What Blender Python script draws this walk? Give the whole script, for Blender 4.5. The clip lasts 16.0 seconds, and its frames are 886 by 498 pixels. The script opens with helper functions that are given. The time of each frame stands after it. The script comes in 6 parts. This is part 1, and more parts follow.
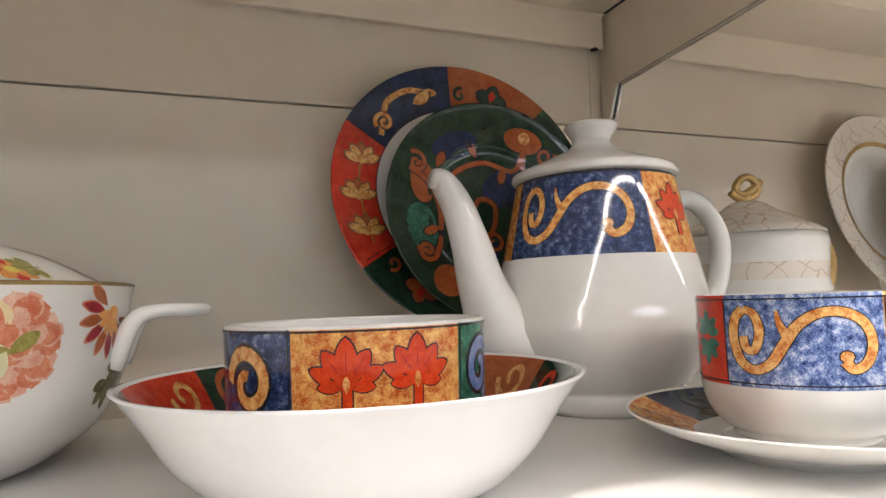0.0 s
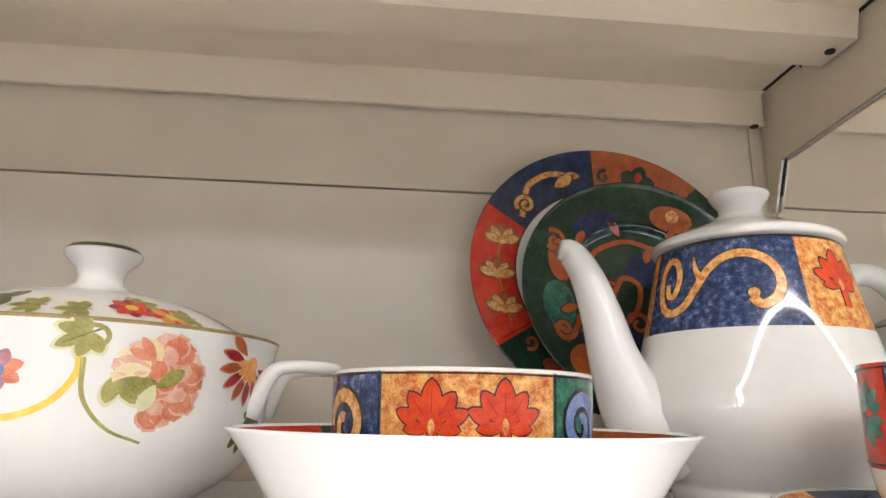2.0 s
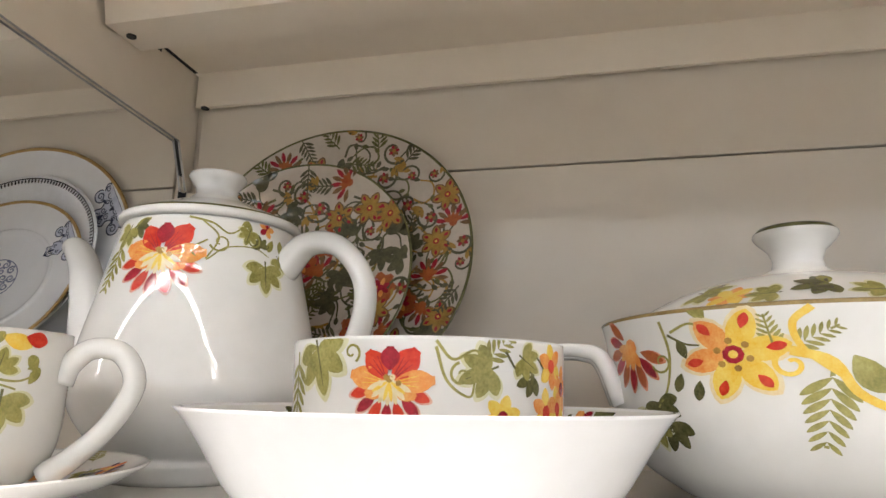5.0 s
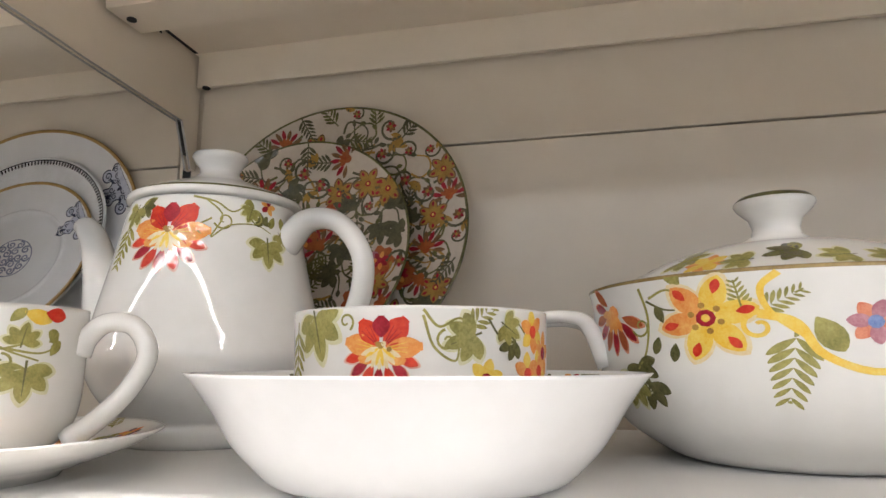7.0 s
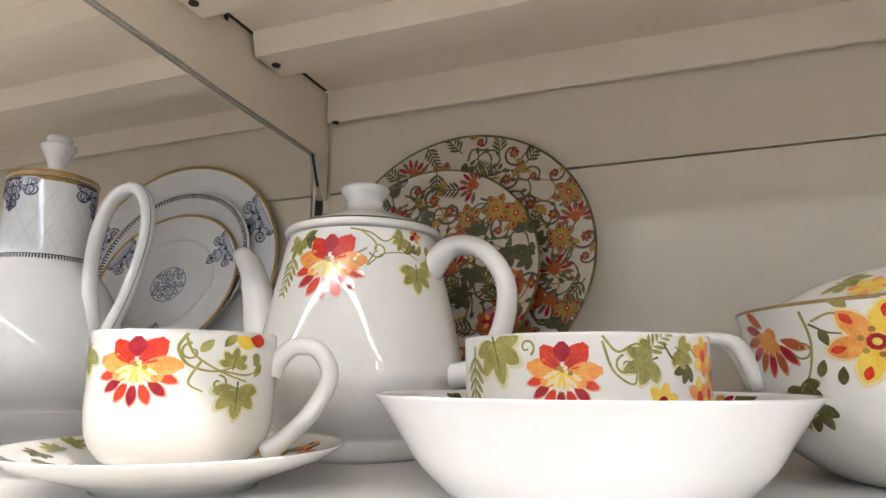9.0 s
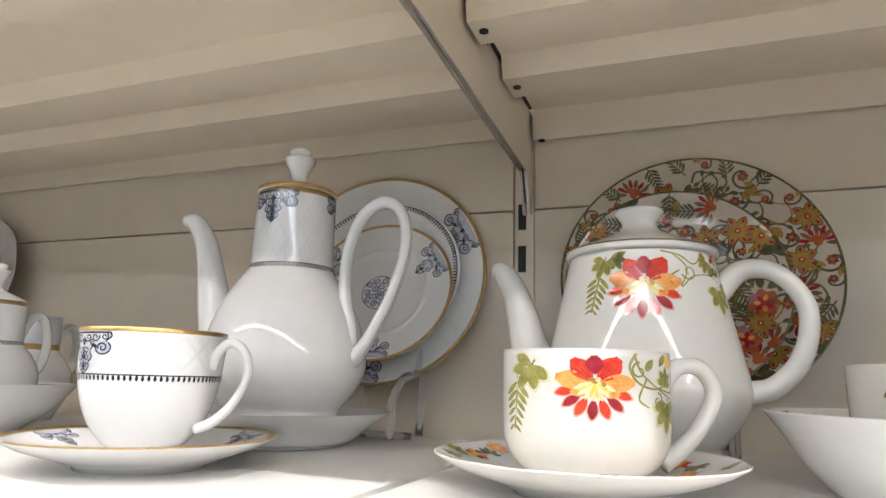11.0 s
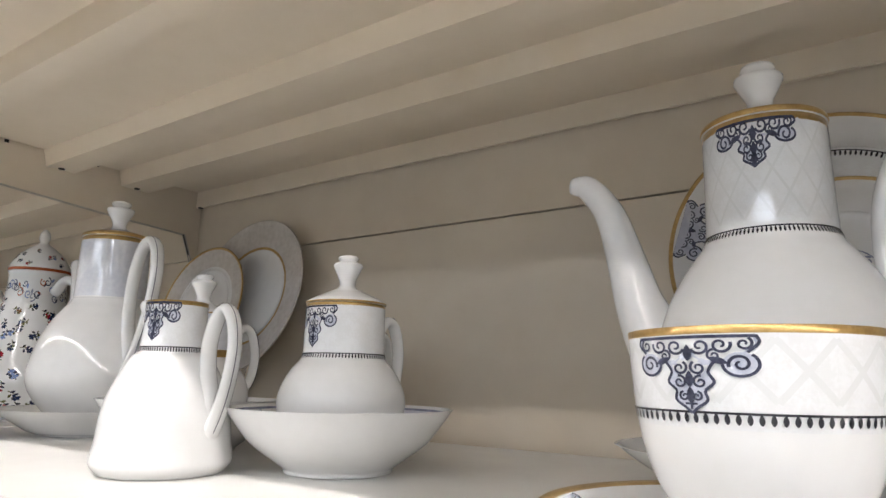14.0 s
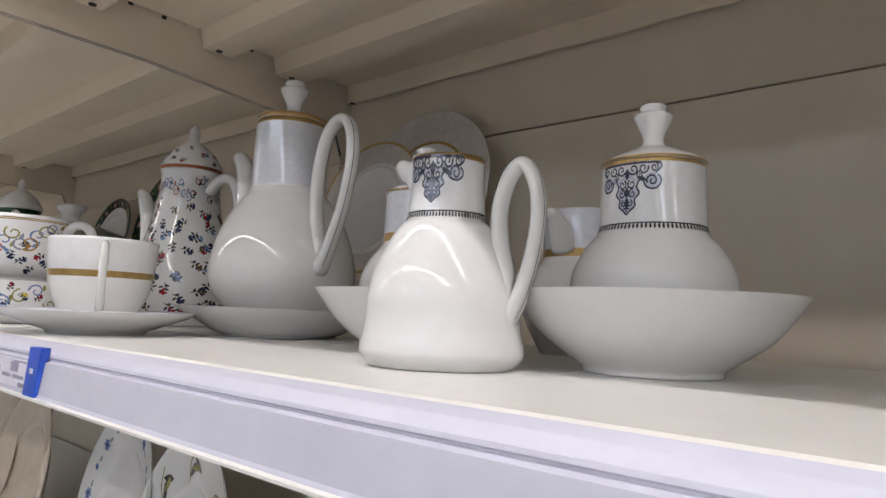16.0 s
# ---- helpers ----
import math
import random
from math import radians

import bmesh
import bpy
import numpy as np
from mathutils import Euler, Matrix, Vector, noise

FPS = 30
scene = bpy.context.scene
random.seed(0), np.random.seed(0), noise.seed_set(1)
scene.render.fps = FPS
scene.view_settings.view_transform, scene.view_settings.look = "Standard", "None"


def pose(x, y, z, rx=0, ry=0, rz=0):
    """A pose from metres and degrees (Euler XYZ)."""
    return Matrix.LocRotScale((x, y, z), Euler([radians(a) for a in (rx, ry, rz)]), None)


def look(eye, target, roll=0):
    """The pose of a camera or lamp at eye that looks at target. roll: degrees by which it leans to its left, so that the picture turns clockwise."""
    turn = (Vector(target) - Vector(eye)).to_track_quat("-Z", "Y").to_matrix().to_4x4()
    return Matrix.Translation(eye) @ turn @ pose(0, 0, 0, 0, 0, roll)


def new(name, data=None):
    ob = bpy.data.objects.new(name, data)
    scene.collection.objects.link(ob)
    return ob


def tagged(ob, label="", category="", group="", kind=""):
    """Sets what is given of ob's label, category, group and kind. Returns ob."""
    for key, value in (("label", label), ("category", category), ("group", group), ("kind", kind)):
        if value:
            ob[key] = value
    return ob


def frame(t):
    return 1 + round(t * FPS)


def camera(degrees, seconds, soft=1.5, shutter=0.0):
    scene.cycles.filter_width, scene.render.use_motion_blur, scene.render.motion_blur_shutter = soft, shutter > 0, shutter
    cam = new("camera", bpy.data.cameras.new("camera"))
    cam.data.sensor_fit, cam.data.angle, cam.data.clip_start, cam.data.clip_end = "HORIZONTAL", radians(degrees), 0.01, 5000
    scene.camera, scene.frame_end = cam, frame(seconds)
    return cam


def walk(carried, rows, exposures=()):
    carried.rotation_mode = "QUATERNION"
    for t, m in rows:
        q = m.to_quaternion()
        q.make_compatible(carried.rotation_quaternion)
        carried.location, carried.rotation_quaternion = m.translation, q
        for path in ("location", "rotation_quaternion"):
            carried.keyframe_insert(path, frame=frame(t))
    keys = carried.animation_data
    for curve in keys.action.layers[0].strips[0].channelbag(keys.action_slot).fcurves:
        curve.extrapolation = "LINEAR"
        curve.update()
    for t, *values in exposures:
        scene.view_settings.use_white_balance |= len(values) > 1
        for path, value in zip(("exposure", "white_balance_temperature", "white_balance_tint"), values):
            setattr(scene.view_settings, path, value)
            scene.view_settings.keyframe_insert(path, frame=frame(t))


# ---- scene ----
cam = camera(69.1, 16.0)
PATH = [
    (0, (-0.354, 0.312, 1.273), (0.378, 2.167, 1.42), -1.9),
    (0.5, (-0.319, 0.313, 1.258), (0.358, 2.172, 1.556), 0.1),
    (1, (-0.287, 0.322, 1.248), (0.315, 2.199, 1.587), -0.3),
    (1.5, (-0.285, 0.316, 1.245), (0.185, 2.215, 1.662), 0.7),
    (2, (-0.322, 0.306, 1.249), (-0.148, 2.237, 1.741), 1.1),
    (2.3, (-0.344, 0.293, 1.253), (-0.349, 2.246, 1.688), 1.1),
    (2.5, (-0.366, 0.3, 1.251), (-0.45, 2.247, 1.7), 1.3),
    (3, (-0.416, 0.282, 1.25), (-0.634, 2.223, 1.684), 1.5),
    (3.5, (-0.483, 0.281, 1.253), (-0.734, 2.219, 1.681), 0.9),
    (4, (-0.534, 0.295, 1.249), (-0.858, 2.217, 1.695), 1.2),
    (4.5, (-0.585, 0.319, 1.249), (-0.987, 2.228, 1.688), 1.5),
    (6.8, (-0.574, 0.305, 1.247), (-1.025, 2.218, 1.613), 0.1),
    (7, (-0.573, 0.304, 1.247), (-1.026, 2.221, 1.594), -0.0),
    (7.5, (-0.57, 0.299, 1.248), (-1.071, 2.198, 1.627), 0.1),
    (8, (-0.571, 0.297, 1.247), (-1.119, 2.182, 1.63), -0.1),
    (8.5, (-0.576, 0.292, 1.246), (-1.177, 2.16, 1.63), 0.2),
    (9, (-0.602, 0.275, 1.25), (-1.295, 2.11, 1.64), 0.2),
    (9.2, (-0.614, 0.267, 1.252), (-1.351, 2.085, 1.641), 0.1),
    (11.3, (-0.818, 0.179, 1.255), (-1.531, 2.005, 1.654), 2.0),
    (11.5, (-0.85, 0.18, 1.256), (-1.618, 1.979, 1.674), 1.9),
    (12, (-0.933, 0.199, 1.26), (-1.857, 1.912, 1.719), 1.7),
    (12.5, (-0.982, 0.219, 1.261), (-1.954, 1.909, 1.71), 1.4),
    (13, (-1.006, 0.235, 1.261), (-2.003, 1.916, 1.685), 1.2),
    (13.5, (-1.019, 0.239, 1.26), (-2.072, 1.889, 1.668), 1.3),
    (14, (-1.046, 0.241, 1.259), (-2.162, 1.853, 1.657), 1.2),
    (14.5, (-1.08, 0.24, 1.258), (-2.268, 1.794, 1.674), 1.2),
    (15, (-1.134, 0.249, 1.257), (-2.434, 1.716, 1.656), 0.9),
    (15.5, (-1.172, 0.242, 1.238), (-2.547, 1.657, 1.562), 2.5),
    (16, (-1.221, 0.237, 1.224), (-2.509, 1.754, 1.426), 2.4),
]
GLOW, FAR_GLOW, PANEL_FILL = 140.0, 54.0, 13.5
EXPOSURES = [(0.0, -0.37, 6680, 16), (0.5, -0.15, 6700, 16), (1.0, -0.1, 6690, 16), (1.5, -0.22, 6600, 17), (2.0, 0.05, 6550, 15), (2.5, -0.02, 6520, 15), (3.5, -0.1, 6500, 15), (4.5, -0.13, 6500, 15), (7.0, -0.3, 6500, 16), (9.0, -0.22, 6450, 15), (11.5, -0.38, 6400, 13), (14.0, -0.58, 6420, 14), (14.5, -0.57, 6450, 14), (15.0, -0.6, 6480, 14), (15.5, -0.78, 6430, 14), (16.0, -1.24, 6380, 16)]
LAMP_Z = 2.95
walk(cam, [(t, look(eye, target, roll)) for t, eye, target, roll in PATH], exposures=EXPOSURES)

# ---- world and light ----
world = bpy.data.worlds.new("world")
scene.world = world
world.use_nodes = True
world.node_tree.nodes["Background"].inputs[0].default_value = (0.8, 0.85, 1.0, 1)
world.node_tree.nodes["Background"].inputs[1].default_value = 0.01


# ---- materials ----
def material(name, rough=0.5, metal=0.0, coat=0.0):
    m = bpy.data.materials.new(name)
    m.use_nodes = True
    b = m.node_tree.nodes["Principled BSDF"]
    b.inputs["Roughness"].default_value = rough
    b.inputs["Metallic"].default_value = metal
    b.inputs["Coat Weight"].default_value = coat
    b.inputs["Coat Roughness"].default_value = 0.03
    return m, m.node_tree, b


def mottled(name, c1, c2, scale=60.0, rough=0.2, metal=0.0, coat=0.0, bump=0.0, detail=4.0, lo=0.35, hi=0.65, c3=None):
    """Two colours mixed by noise at two scales, with optional fine relief."""
    m, nt, b = material(name, rough, metal, coat)
    n, l = nt.nodes, nt.links
    co = n.new("ShaderNodeTexCoord")
    t1 = n.new("ShaderNodeTexNoise")
    t1.inputs["Scale"].default_value, t1.inputs["Detail"].default_value = scale, detail
    t1.inputs["Roughness"].default_value = 0.65
    l.new(co.outputs["Object"], t1.inputs["Vector"])
    ramp = n.new("ShaderNodeValToRGB")
    ramp.color_ramp.elements[0].position, ramp.color_ramp.elements[1].position = lo, hi
    ramp.color_ramp.elements[0].color, ramp.color_ramp.elements[1].color = (*c1, 1), (*c2, 1)
    if c3:
        e = ramp.color_ramp.elements.new((lo + hi) / 2)
        e.color = (*c3, 1)
    fine = n.new("ShaderNodeTexNoise")
    fine.inputs["Scale"].default_value, fine.inputs["Detail"].default_value = scale * 7, 2.0
    l.new(co.outputs["Object"], fine.inputs["Vector"])
    both = n.new("ShaderNodeMix")
    both.inputs["Factor"].default_value = 0.32
    l.new(t1.outputs["Fac"], both.inputs["A"])
    l.new(fine.outputs["Fac"], both.inputs["B"])
    l.new(both.outputs["Result"], ramp.inputs["Fac"])
    l.new(ramp.outputs["Color"], b.inputs["Base Color"])
    if bump:
        t2 = n.new("ShaderNodeTexNoise")
        t2.inputs["Scale"].default_value = scale * 9
        l.new(co.outputs["Object"], t2.inputs["Vector"])
        bp = n.new("ShaderNodeBump")
        bp.inputs["Strength"].default_value, bp.inputs["Distance"].default_value = bump, 0.001
        l.new(t2.outputs["Fac"], bp.inputs["Height"])
        l.new(bp.outputs["Normal"], b.inputs["Normal"])
    return m


PORCELAIN = mottled("porcelain", (0.71, 0.695, 0.65), (0.76, 0.745, 0.705), 14, 0.025)
BONE = mottled("bone_china", (0.765, 0.76, 0.745), (0.81, 0.805, 0.795), 14, 0.02)
IVORY = mottled("ivory_glaze", (0.50, 0.42, 0.32), (0.58, 0.50, 0.40), 20, 0.06)


def crackled(name, base, vein, scale, rough):
    """A pale glaze crossed by a fine net of veins."""
    m, nt, b = material(name, rough)
    n, l = nt.nodes, nt.links
    co = n.new("ShaderNodeTexCoord")
    warp = n.new("ShaderNodeTexNoise")
    warp.inputs["Scale"].default_value = scale * 0.8
    l.new(co.outputs["Object"], warp.inputs["Vector"])
    bend = n.new("ShaderNodeMix")
    bend.data_type = "VECTOR"
    bend.inputs["Factor"].default_value = 0.02
    l.new(co.outputs["Object"], bend.inputs[4])
    l.new(warp.outputs["Color"], bend.inputs[5])
    cells = n.new("ShaderNodeTexVoronoi")
    cells.feature = "DISTANCE_TO_EDGE"
    cells.inputs["Scale"].default_value = scale
    l.new(bend.outputs[1], cells.inputs["Vector"])
    ramp = n.new("ShaderNodeValToRGB")
    ramp.color_ramp.elements[0].position, ramp.color_ramp.elements[1].position = 0.006, 0.032
    ramp.color_ramp.elements[0].color, ramp.color_ramp.elements[1].color = (*vein, 1), (*base, 1)
    l.new(cells.outputs["Distance"], ramp.inputs["Fac"])
    l.new(ramp.outputs["Color"], b.inputs["Base Color"])
    return m


MARBLED = crackled("marbled_cream", (0.70, 0.64, 0.56), (0.52, 0.38, 0.26), 52, 0.06)
PINK = mottled("pink_petal", (0.62, 0.28, 0.20), (0.75, 0.52, 0.40), 180, 0.07)
HALO = mottled("pale_leaf_edge", (0.58, 0.56, 0.32), (0.70, 0.67, 0.46), 150, 0.07)
SAGE = mottled("grey_olive_leaf", (0.050, 0.046, 0.026), (0.13, 0.12, 0.062), 150, 0.07)
GREENGLAZE = mottled("grey_green_glaze", (0.13, 0.16, 0.125), (0.22, 0.25, 0.20), 40, 0.06)
LATTICE = mottled("pale_lattice", (0.70, 0.705, 0.70), (0.725, 0.73, 0.725), 60, 0.025)
BOXGREY = mottled("pale_carton", (0.44, 0.44, 0.48), (0.52, 0.52, 0.56), 20, 0.5)
VERMILION = mottled("vermilion_wash", (0.54, 0.028, 0.008), (0.72, 0.085, 0.02), 240, 0.06)
CREAMCHINA = mottled("cream_china", (0.50, 0.42, 0.335), (0.59, 0.505, 0.415), 30, 0.05)
LILAC = mottled("lilac_fill", (0.46, 0.48, 0.58), (0.62, 0.635, 0.70), 160, 0.05)
PEARLWARM = mottled("warm_pearl", (0.54, 0.50, 0.46), (0.70, 0.665, 0.63), 26, 0.04)
OCHRE = mottled("ochre_petal", (0.27, 0.14, 0.03), (0.44, 0.26, 0.06), 150, 0.07)
PEARL = mottled("pearl_grey", (0.58, 0.60, 0.66), (0.74, 0.75, 0.78), 30, 0.03)
PALE = mottled("pale_damask", (0.748, 0.75, 0.748), (0.785, 0.79, 0.795), 110, 0.025, lo=0.45, hi=0.55)
BLUE = mottled("blue_wash", (0.008, 0.014, 0.045), (0.22, 0.28, 0.43), 260, 0.05, c3=(0.030, 0.055, 0.15), lo=0.38, hi=0.68)
PALEBLUE = mottled("pale_blue_wash", (0.015, 0.028, 0.11), (0.56, 0.60, 0.70), 260, 0.05, c3=(0.13, 0.20, 0.42), lo=0.38, hi=0.64)
NAVY = mottled("navy_wash", (0.006, 0.010, 0.030), (0.032, 0.052, 0.125), 110, 0.06)
GREEN = mottled("green_wash", (0.012, 0.06, 0.04), (0.06, 0.26, 0.17), 110, 0.07)
DKGREEN = mottled("dark_green_wash", (0.006, 0.018, 0.011), (0.028, 0.070, 0.038), 110, 0.06)
ORANGE = mottled("orange_wash", (0.50, 0.10, 0.018), (0.84, 0.52, 0.16), 240, 0.07, lo=0.40, hi=0.62)
RUST = mottled("rust_wash", (0.30, 0.055, 0.02), (0.44, 0.13, 0.04), 120, 0.07)
SCROLL = mottled("scroll_orange", (0.48, 0.13, 0.02), (0.80, 0.48, 0.17), 300, 0.07, lo=0.40, hi=0.58)
RED = mottled("red_wash", (0.50, 0.018, 0.012), (0.66, 0.07, 0.03), 120, 0.07)
CRIMSON = mottled("crimson_petal", (0.20, 0.008, 0.015), (0.44, 0.025, 0.04), 140, 0.07)
PETAL = mottled("orange_petal", (0.70, 0.20, 0.04), (0.80, 0.42, 0.12), 150, 0.07)
CORAL = mottled("coral_petal", (0.50, 0.12, 0.06), (0.70, 0.31, 0.18), 180, 0.07)
YELLOW = mottled("yellow_petal", (0.74, 0.44, 0.035), (0.80, 0.62, 0.14), 150, 0.07)
CREAMY = mottled("cream_petal", (0.72, 0.56, 0.30), (0.78, 0.70, 0.46), 150, 0.07)
LEAF = mottled("olive_leaf", (0.175, 0.16, 0.035), (0.39, 0.355, 0.11), 140, 0.07)
DKLEAF = mottled("dark_olive_leaf", (0.055, 0.055, 0.018), (0.17, 0.16, 0.055), 140, 0.07)
MAUVE = mottled("mauve_petal", (0.30, 0.10, 0.14), (0.50, 0.25, 0.28), 140, 0.07)
BROWN = mottled("brown_leaf", (0.10, 0.05, 0.02), (0.26, 0.14, 0.06), 140, 0.07)
ORNLINE = mottled("ornament_line", (0.022, 0.024, 0.04), (0.085, 0.09, 0.14), 160, 0.07)
BLACKLINE = mottled("black_line", (0.012, 0.012, 0.016), (0.03, 0.03, 0.04), 100, 0.2, coat=0.2)
SLATE = mottled("slate_ornament", (0.12, 0.13, 0.20), (0.34, 0.36, 0.46), 160, 0.07)
GREYORN = mottled("grey_ornament", (0.22, 0.22, 0.24), (0.42, 0.42, 0.45), 160, 0.07)
MIDBLUE = mottled("soft_blue", (0.08, 0.14, 0.34), (0.26, 0.34, 0.56), 160, 0.07)
GOLD = mottled("gold_trim", (0.36, 0.225, 0.075), (0.54, 0.36, 0.14), 120, 0.3, metal=0.65)
OLIVELINE = mottled("olive_gold_line", (0.20, 0.13, 0.04), (0.34, 0.24, 0.09), 120, 0.2)
# Cream deepened to hold the warm bounce shade of the shelf undersides
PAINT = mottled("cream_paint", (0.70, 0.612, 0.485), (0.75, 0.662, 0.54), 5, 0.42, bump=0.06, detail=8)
PANEL = mottled("panel_paint", (0.66, 0.572, 0.455), (0.71, 0.628, 0.51), 4, 0.4, bump=0.05, detail=8)
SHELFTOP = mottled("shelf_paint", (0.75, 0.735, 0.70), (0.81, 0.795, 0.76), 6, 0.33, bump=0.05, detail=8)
# Near black that stands in for the shade inside gaps, slots and holes
GAPSHADE = mottled("gap_shade", (0.012, 0.011, 0.010), (0.03, 0.028, 0.025), 50, 0.7)
STEEL = mottled("worn_steel", (0.30, 0.29, 0.27), (0.48, 0.46, 0.43), 70, 0.35, metal=0.8)
STRIP = mottled("price_rail_plastic", (0.60, 0.60, 0.70), (0.66, 0.66, 0.76), 8, 0.25)
TAPE = mottled("blue_plastic", (0.015, 0.07, 0.50), (0.03, 0.12, 0.62), 60, 0.3)
LABEL = mottled("label_paper", (0.70, 0.68, 0.76), (0.78, 0.76, 0.82), 60, 0.6)
INK = mottled("faded_ink", (0.25, 0.24, 0.34), (0.36, 0.35, 0.44), 90, 0.7)
FLOORM = mottled("floor_tile", (0.52, 0.505, 0.475), (0.62, 0.605, 0.57), 3, 0.25)
PLASTER = mottled("ceiling_plaster", (0.62, 0.62, 0.60), (0.70, 0.70, 0.68), 3, 0.8, bump=0.1)

acr, acr_nt, acr_b = material("clear_acrylic", 0.05)
acr_b.inputs["Base Color"].default_value = (0.92, 0.94, 0.95, 1)
acr_b.inputs["Transmission Weight"].default_value = 0.92
acr_b.inputs["IOR"].default_value = 1.46
ACRYLIC = acr

glow, glow_nt, glow_b = material("tube_glow", 0.5)
glow_b.inputs["Emission Color"].default_value = (1.0, 0.975, 0.935, 1)
glow_b.inputs["Emission Strength"].default_value = GLOW
GLOWMAT = glow

far, far_nt, far_b = material("far_tube_glow", 0.5)
far_b.inputs["Emission Color"].default_value = (1.0, 0.975, 0.935, 1)
far_b.inputs["Emission Strength"].default_value = FAR_GLOW
FARGLOW = far

# Cool fill light for the depth of the shelves, from added unseen panels
pan, pan_nt, pan_b = material("panel_fill", 0.5)
pan_b.inputs["Emission Color"].default_value = (0.80, 0.895, 1.0, 1)
pan_b.inputs["Emission Strength"].default_value = PANEL_FILL
PANELFILL = pan


# ---- mesh helpers ----
def thing(name, m, label, category, group="", kind=""):
    ob = new(name)
    ob.matrix_world = m
    return tagged(ob, label, category, group, kind)


def mesh_ob(name, verts, faces, mats, index=None, parent=None, label="", smooth=True):
    me = bpy.data.meshes.new(name)
    me.from_pydata([tuple(v) for v in verts], [], faces)
    for m in mats:
        me.materials.append(m)
    if index is not None:
        me.polygons.foreach_set("material_index", np.array(index, dtype=np.int32))
    me.polygons.foreach_set("use_smooth", np.full(len(faces), smooth, dtype=bool))
    me.update()
    ob = new(name, me)
    ob.parent = parent
    if label:
        ob["label"] = label
    return ob


def part(name, bm, mat, parent, label="", smooth=False):
    """Links a bmesh as one mesh object under a thing or a part."""
    me = bpy.data.meshes.new(name)
    bmesh.ops.recalc_face_normals(bm, faces=bm.faces)
    for f in bm.faces:
        f.smooth = smooth
    bm.to_mesh(me)
    bm.free()
    me.materials.append(mat)
    ob = new(name, me)
    ob.parent = parent
    if label:
        ob["label"] = label
    return ob


def block(x0, y0, z0, x1, y1, z1, bevel=0.0, seg=2):
    bm = bmesh.new()
    bmesh.ops.create_cube(bm, size=1)
    for v in bm.verts:
        v.co = Vector((x0 if v.co.x < 0 else x1, y0 if v.co.y < 0 else y1, z0 if v.co.z < 0 else z1))
    if bevel:
        bmesh.ops.bevel(bm, geom=bm.edges[:], offset=bevel, segments=seg, profile=0.5, affect="EDGES")
    return bm


def extrude_x(poly, x0, x1):
    """A prism along x from a polygon of (y, z)."""
    bm = bmesh.new()
    a = [bm.verts.new((x0, y, z)) for y, z in poly]
    b = [bm.verts.new((x1, y, z)) for y, z in poly]
    n = len(poly)
    for i in range(n):
        bm.faces.new((a[i], a[(i + 1) % n], b[(i + 1) % n], b[i]))
    bm.faces.new(a), bm.faces.new(b[::-1])
    return bm


def smooth_line(pts, n):
    """A Catmull-Rom curve through points of any dimension, resampled to n."""
    p = np.array(pts, dtype=float)
    p = np.vstack((2 * p[0] - p[1], p, 2 * p[-1] - p[-2]))
    out = []
    for s in np.linspace(0, len(pts) - 1, n):
        i = min(int(s), len(pts) - 2)
        t = s - i
        a, b, c, d = p[i], p[i + 1], p[i + 2], p[i + 3]
        out.append(0.5 * (2 * b + (c - a) * t + (2 * a - 5 * b + 4 * c - d) * t * t + (3 * b - a - 3 * c + d) * t ** 3))
    return np.array(out)


def lathe(name, prof, mats, parent, seg=72, paint=None, label="", square=0.0):
    """A turned shape. paint(r, z, turn in degrees) gives the slot of each face. square: how far the plan tends to a rounded square."""
    verts, rings, faces, index = [], [], [], []
    wob = []
    for k in range(seg):
        a = 2 * math.pi * k / seg
        wob.append(1 + square * (0.5 - 0.5 * math.cos(4 * a)))
    for r, z in prof:
        if r < 1e-5:
            rings.append([len(verts)])
            verts.append((0, 0, z))
        else:
            rings.append(list(range(len(verts), len(verts) + seg)))
            for k in range(seg):
                a = 2 * math.pi * k / seg
                verts.append((r * wob[k] * math.cos(a), r * wob[k] * math.sin(a), z))
    for j in range(len(rings) - 1):
        a, b = rings[j], rings[j + 1]
        rm, zm = (prof[j][0] + prof[j + 1][0]) / 2, (prof[j][1] + prof[j + 1][1]) / 2
        if len(a) == 1 and len(b) == 1:
            continue
        for k in range(seg):
            k2 = (k + 1) % seg
            if len(a) == 1:
                faces.append((a[0], b[k2], b[k]))
            elif len(b) == 1:
                faces.append((a[k], a[k2], b[0]))
            else:
                faces.append((a[k], a[k2], b[k2], b[k]))
            index.append(paint(rm, zm, 360 * (k + 0.5) / seg) if paint else 0)
    return mesh_ob(name, verts, faces, mats, index, parent, label)


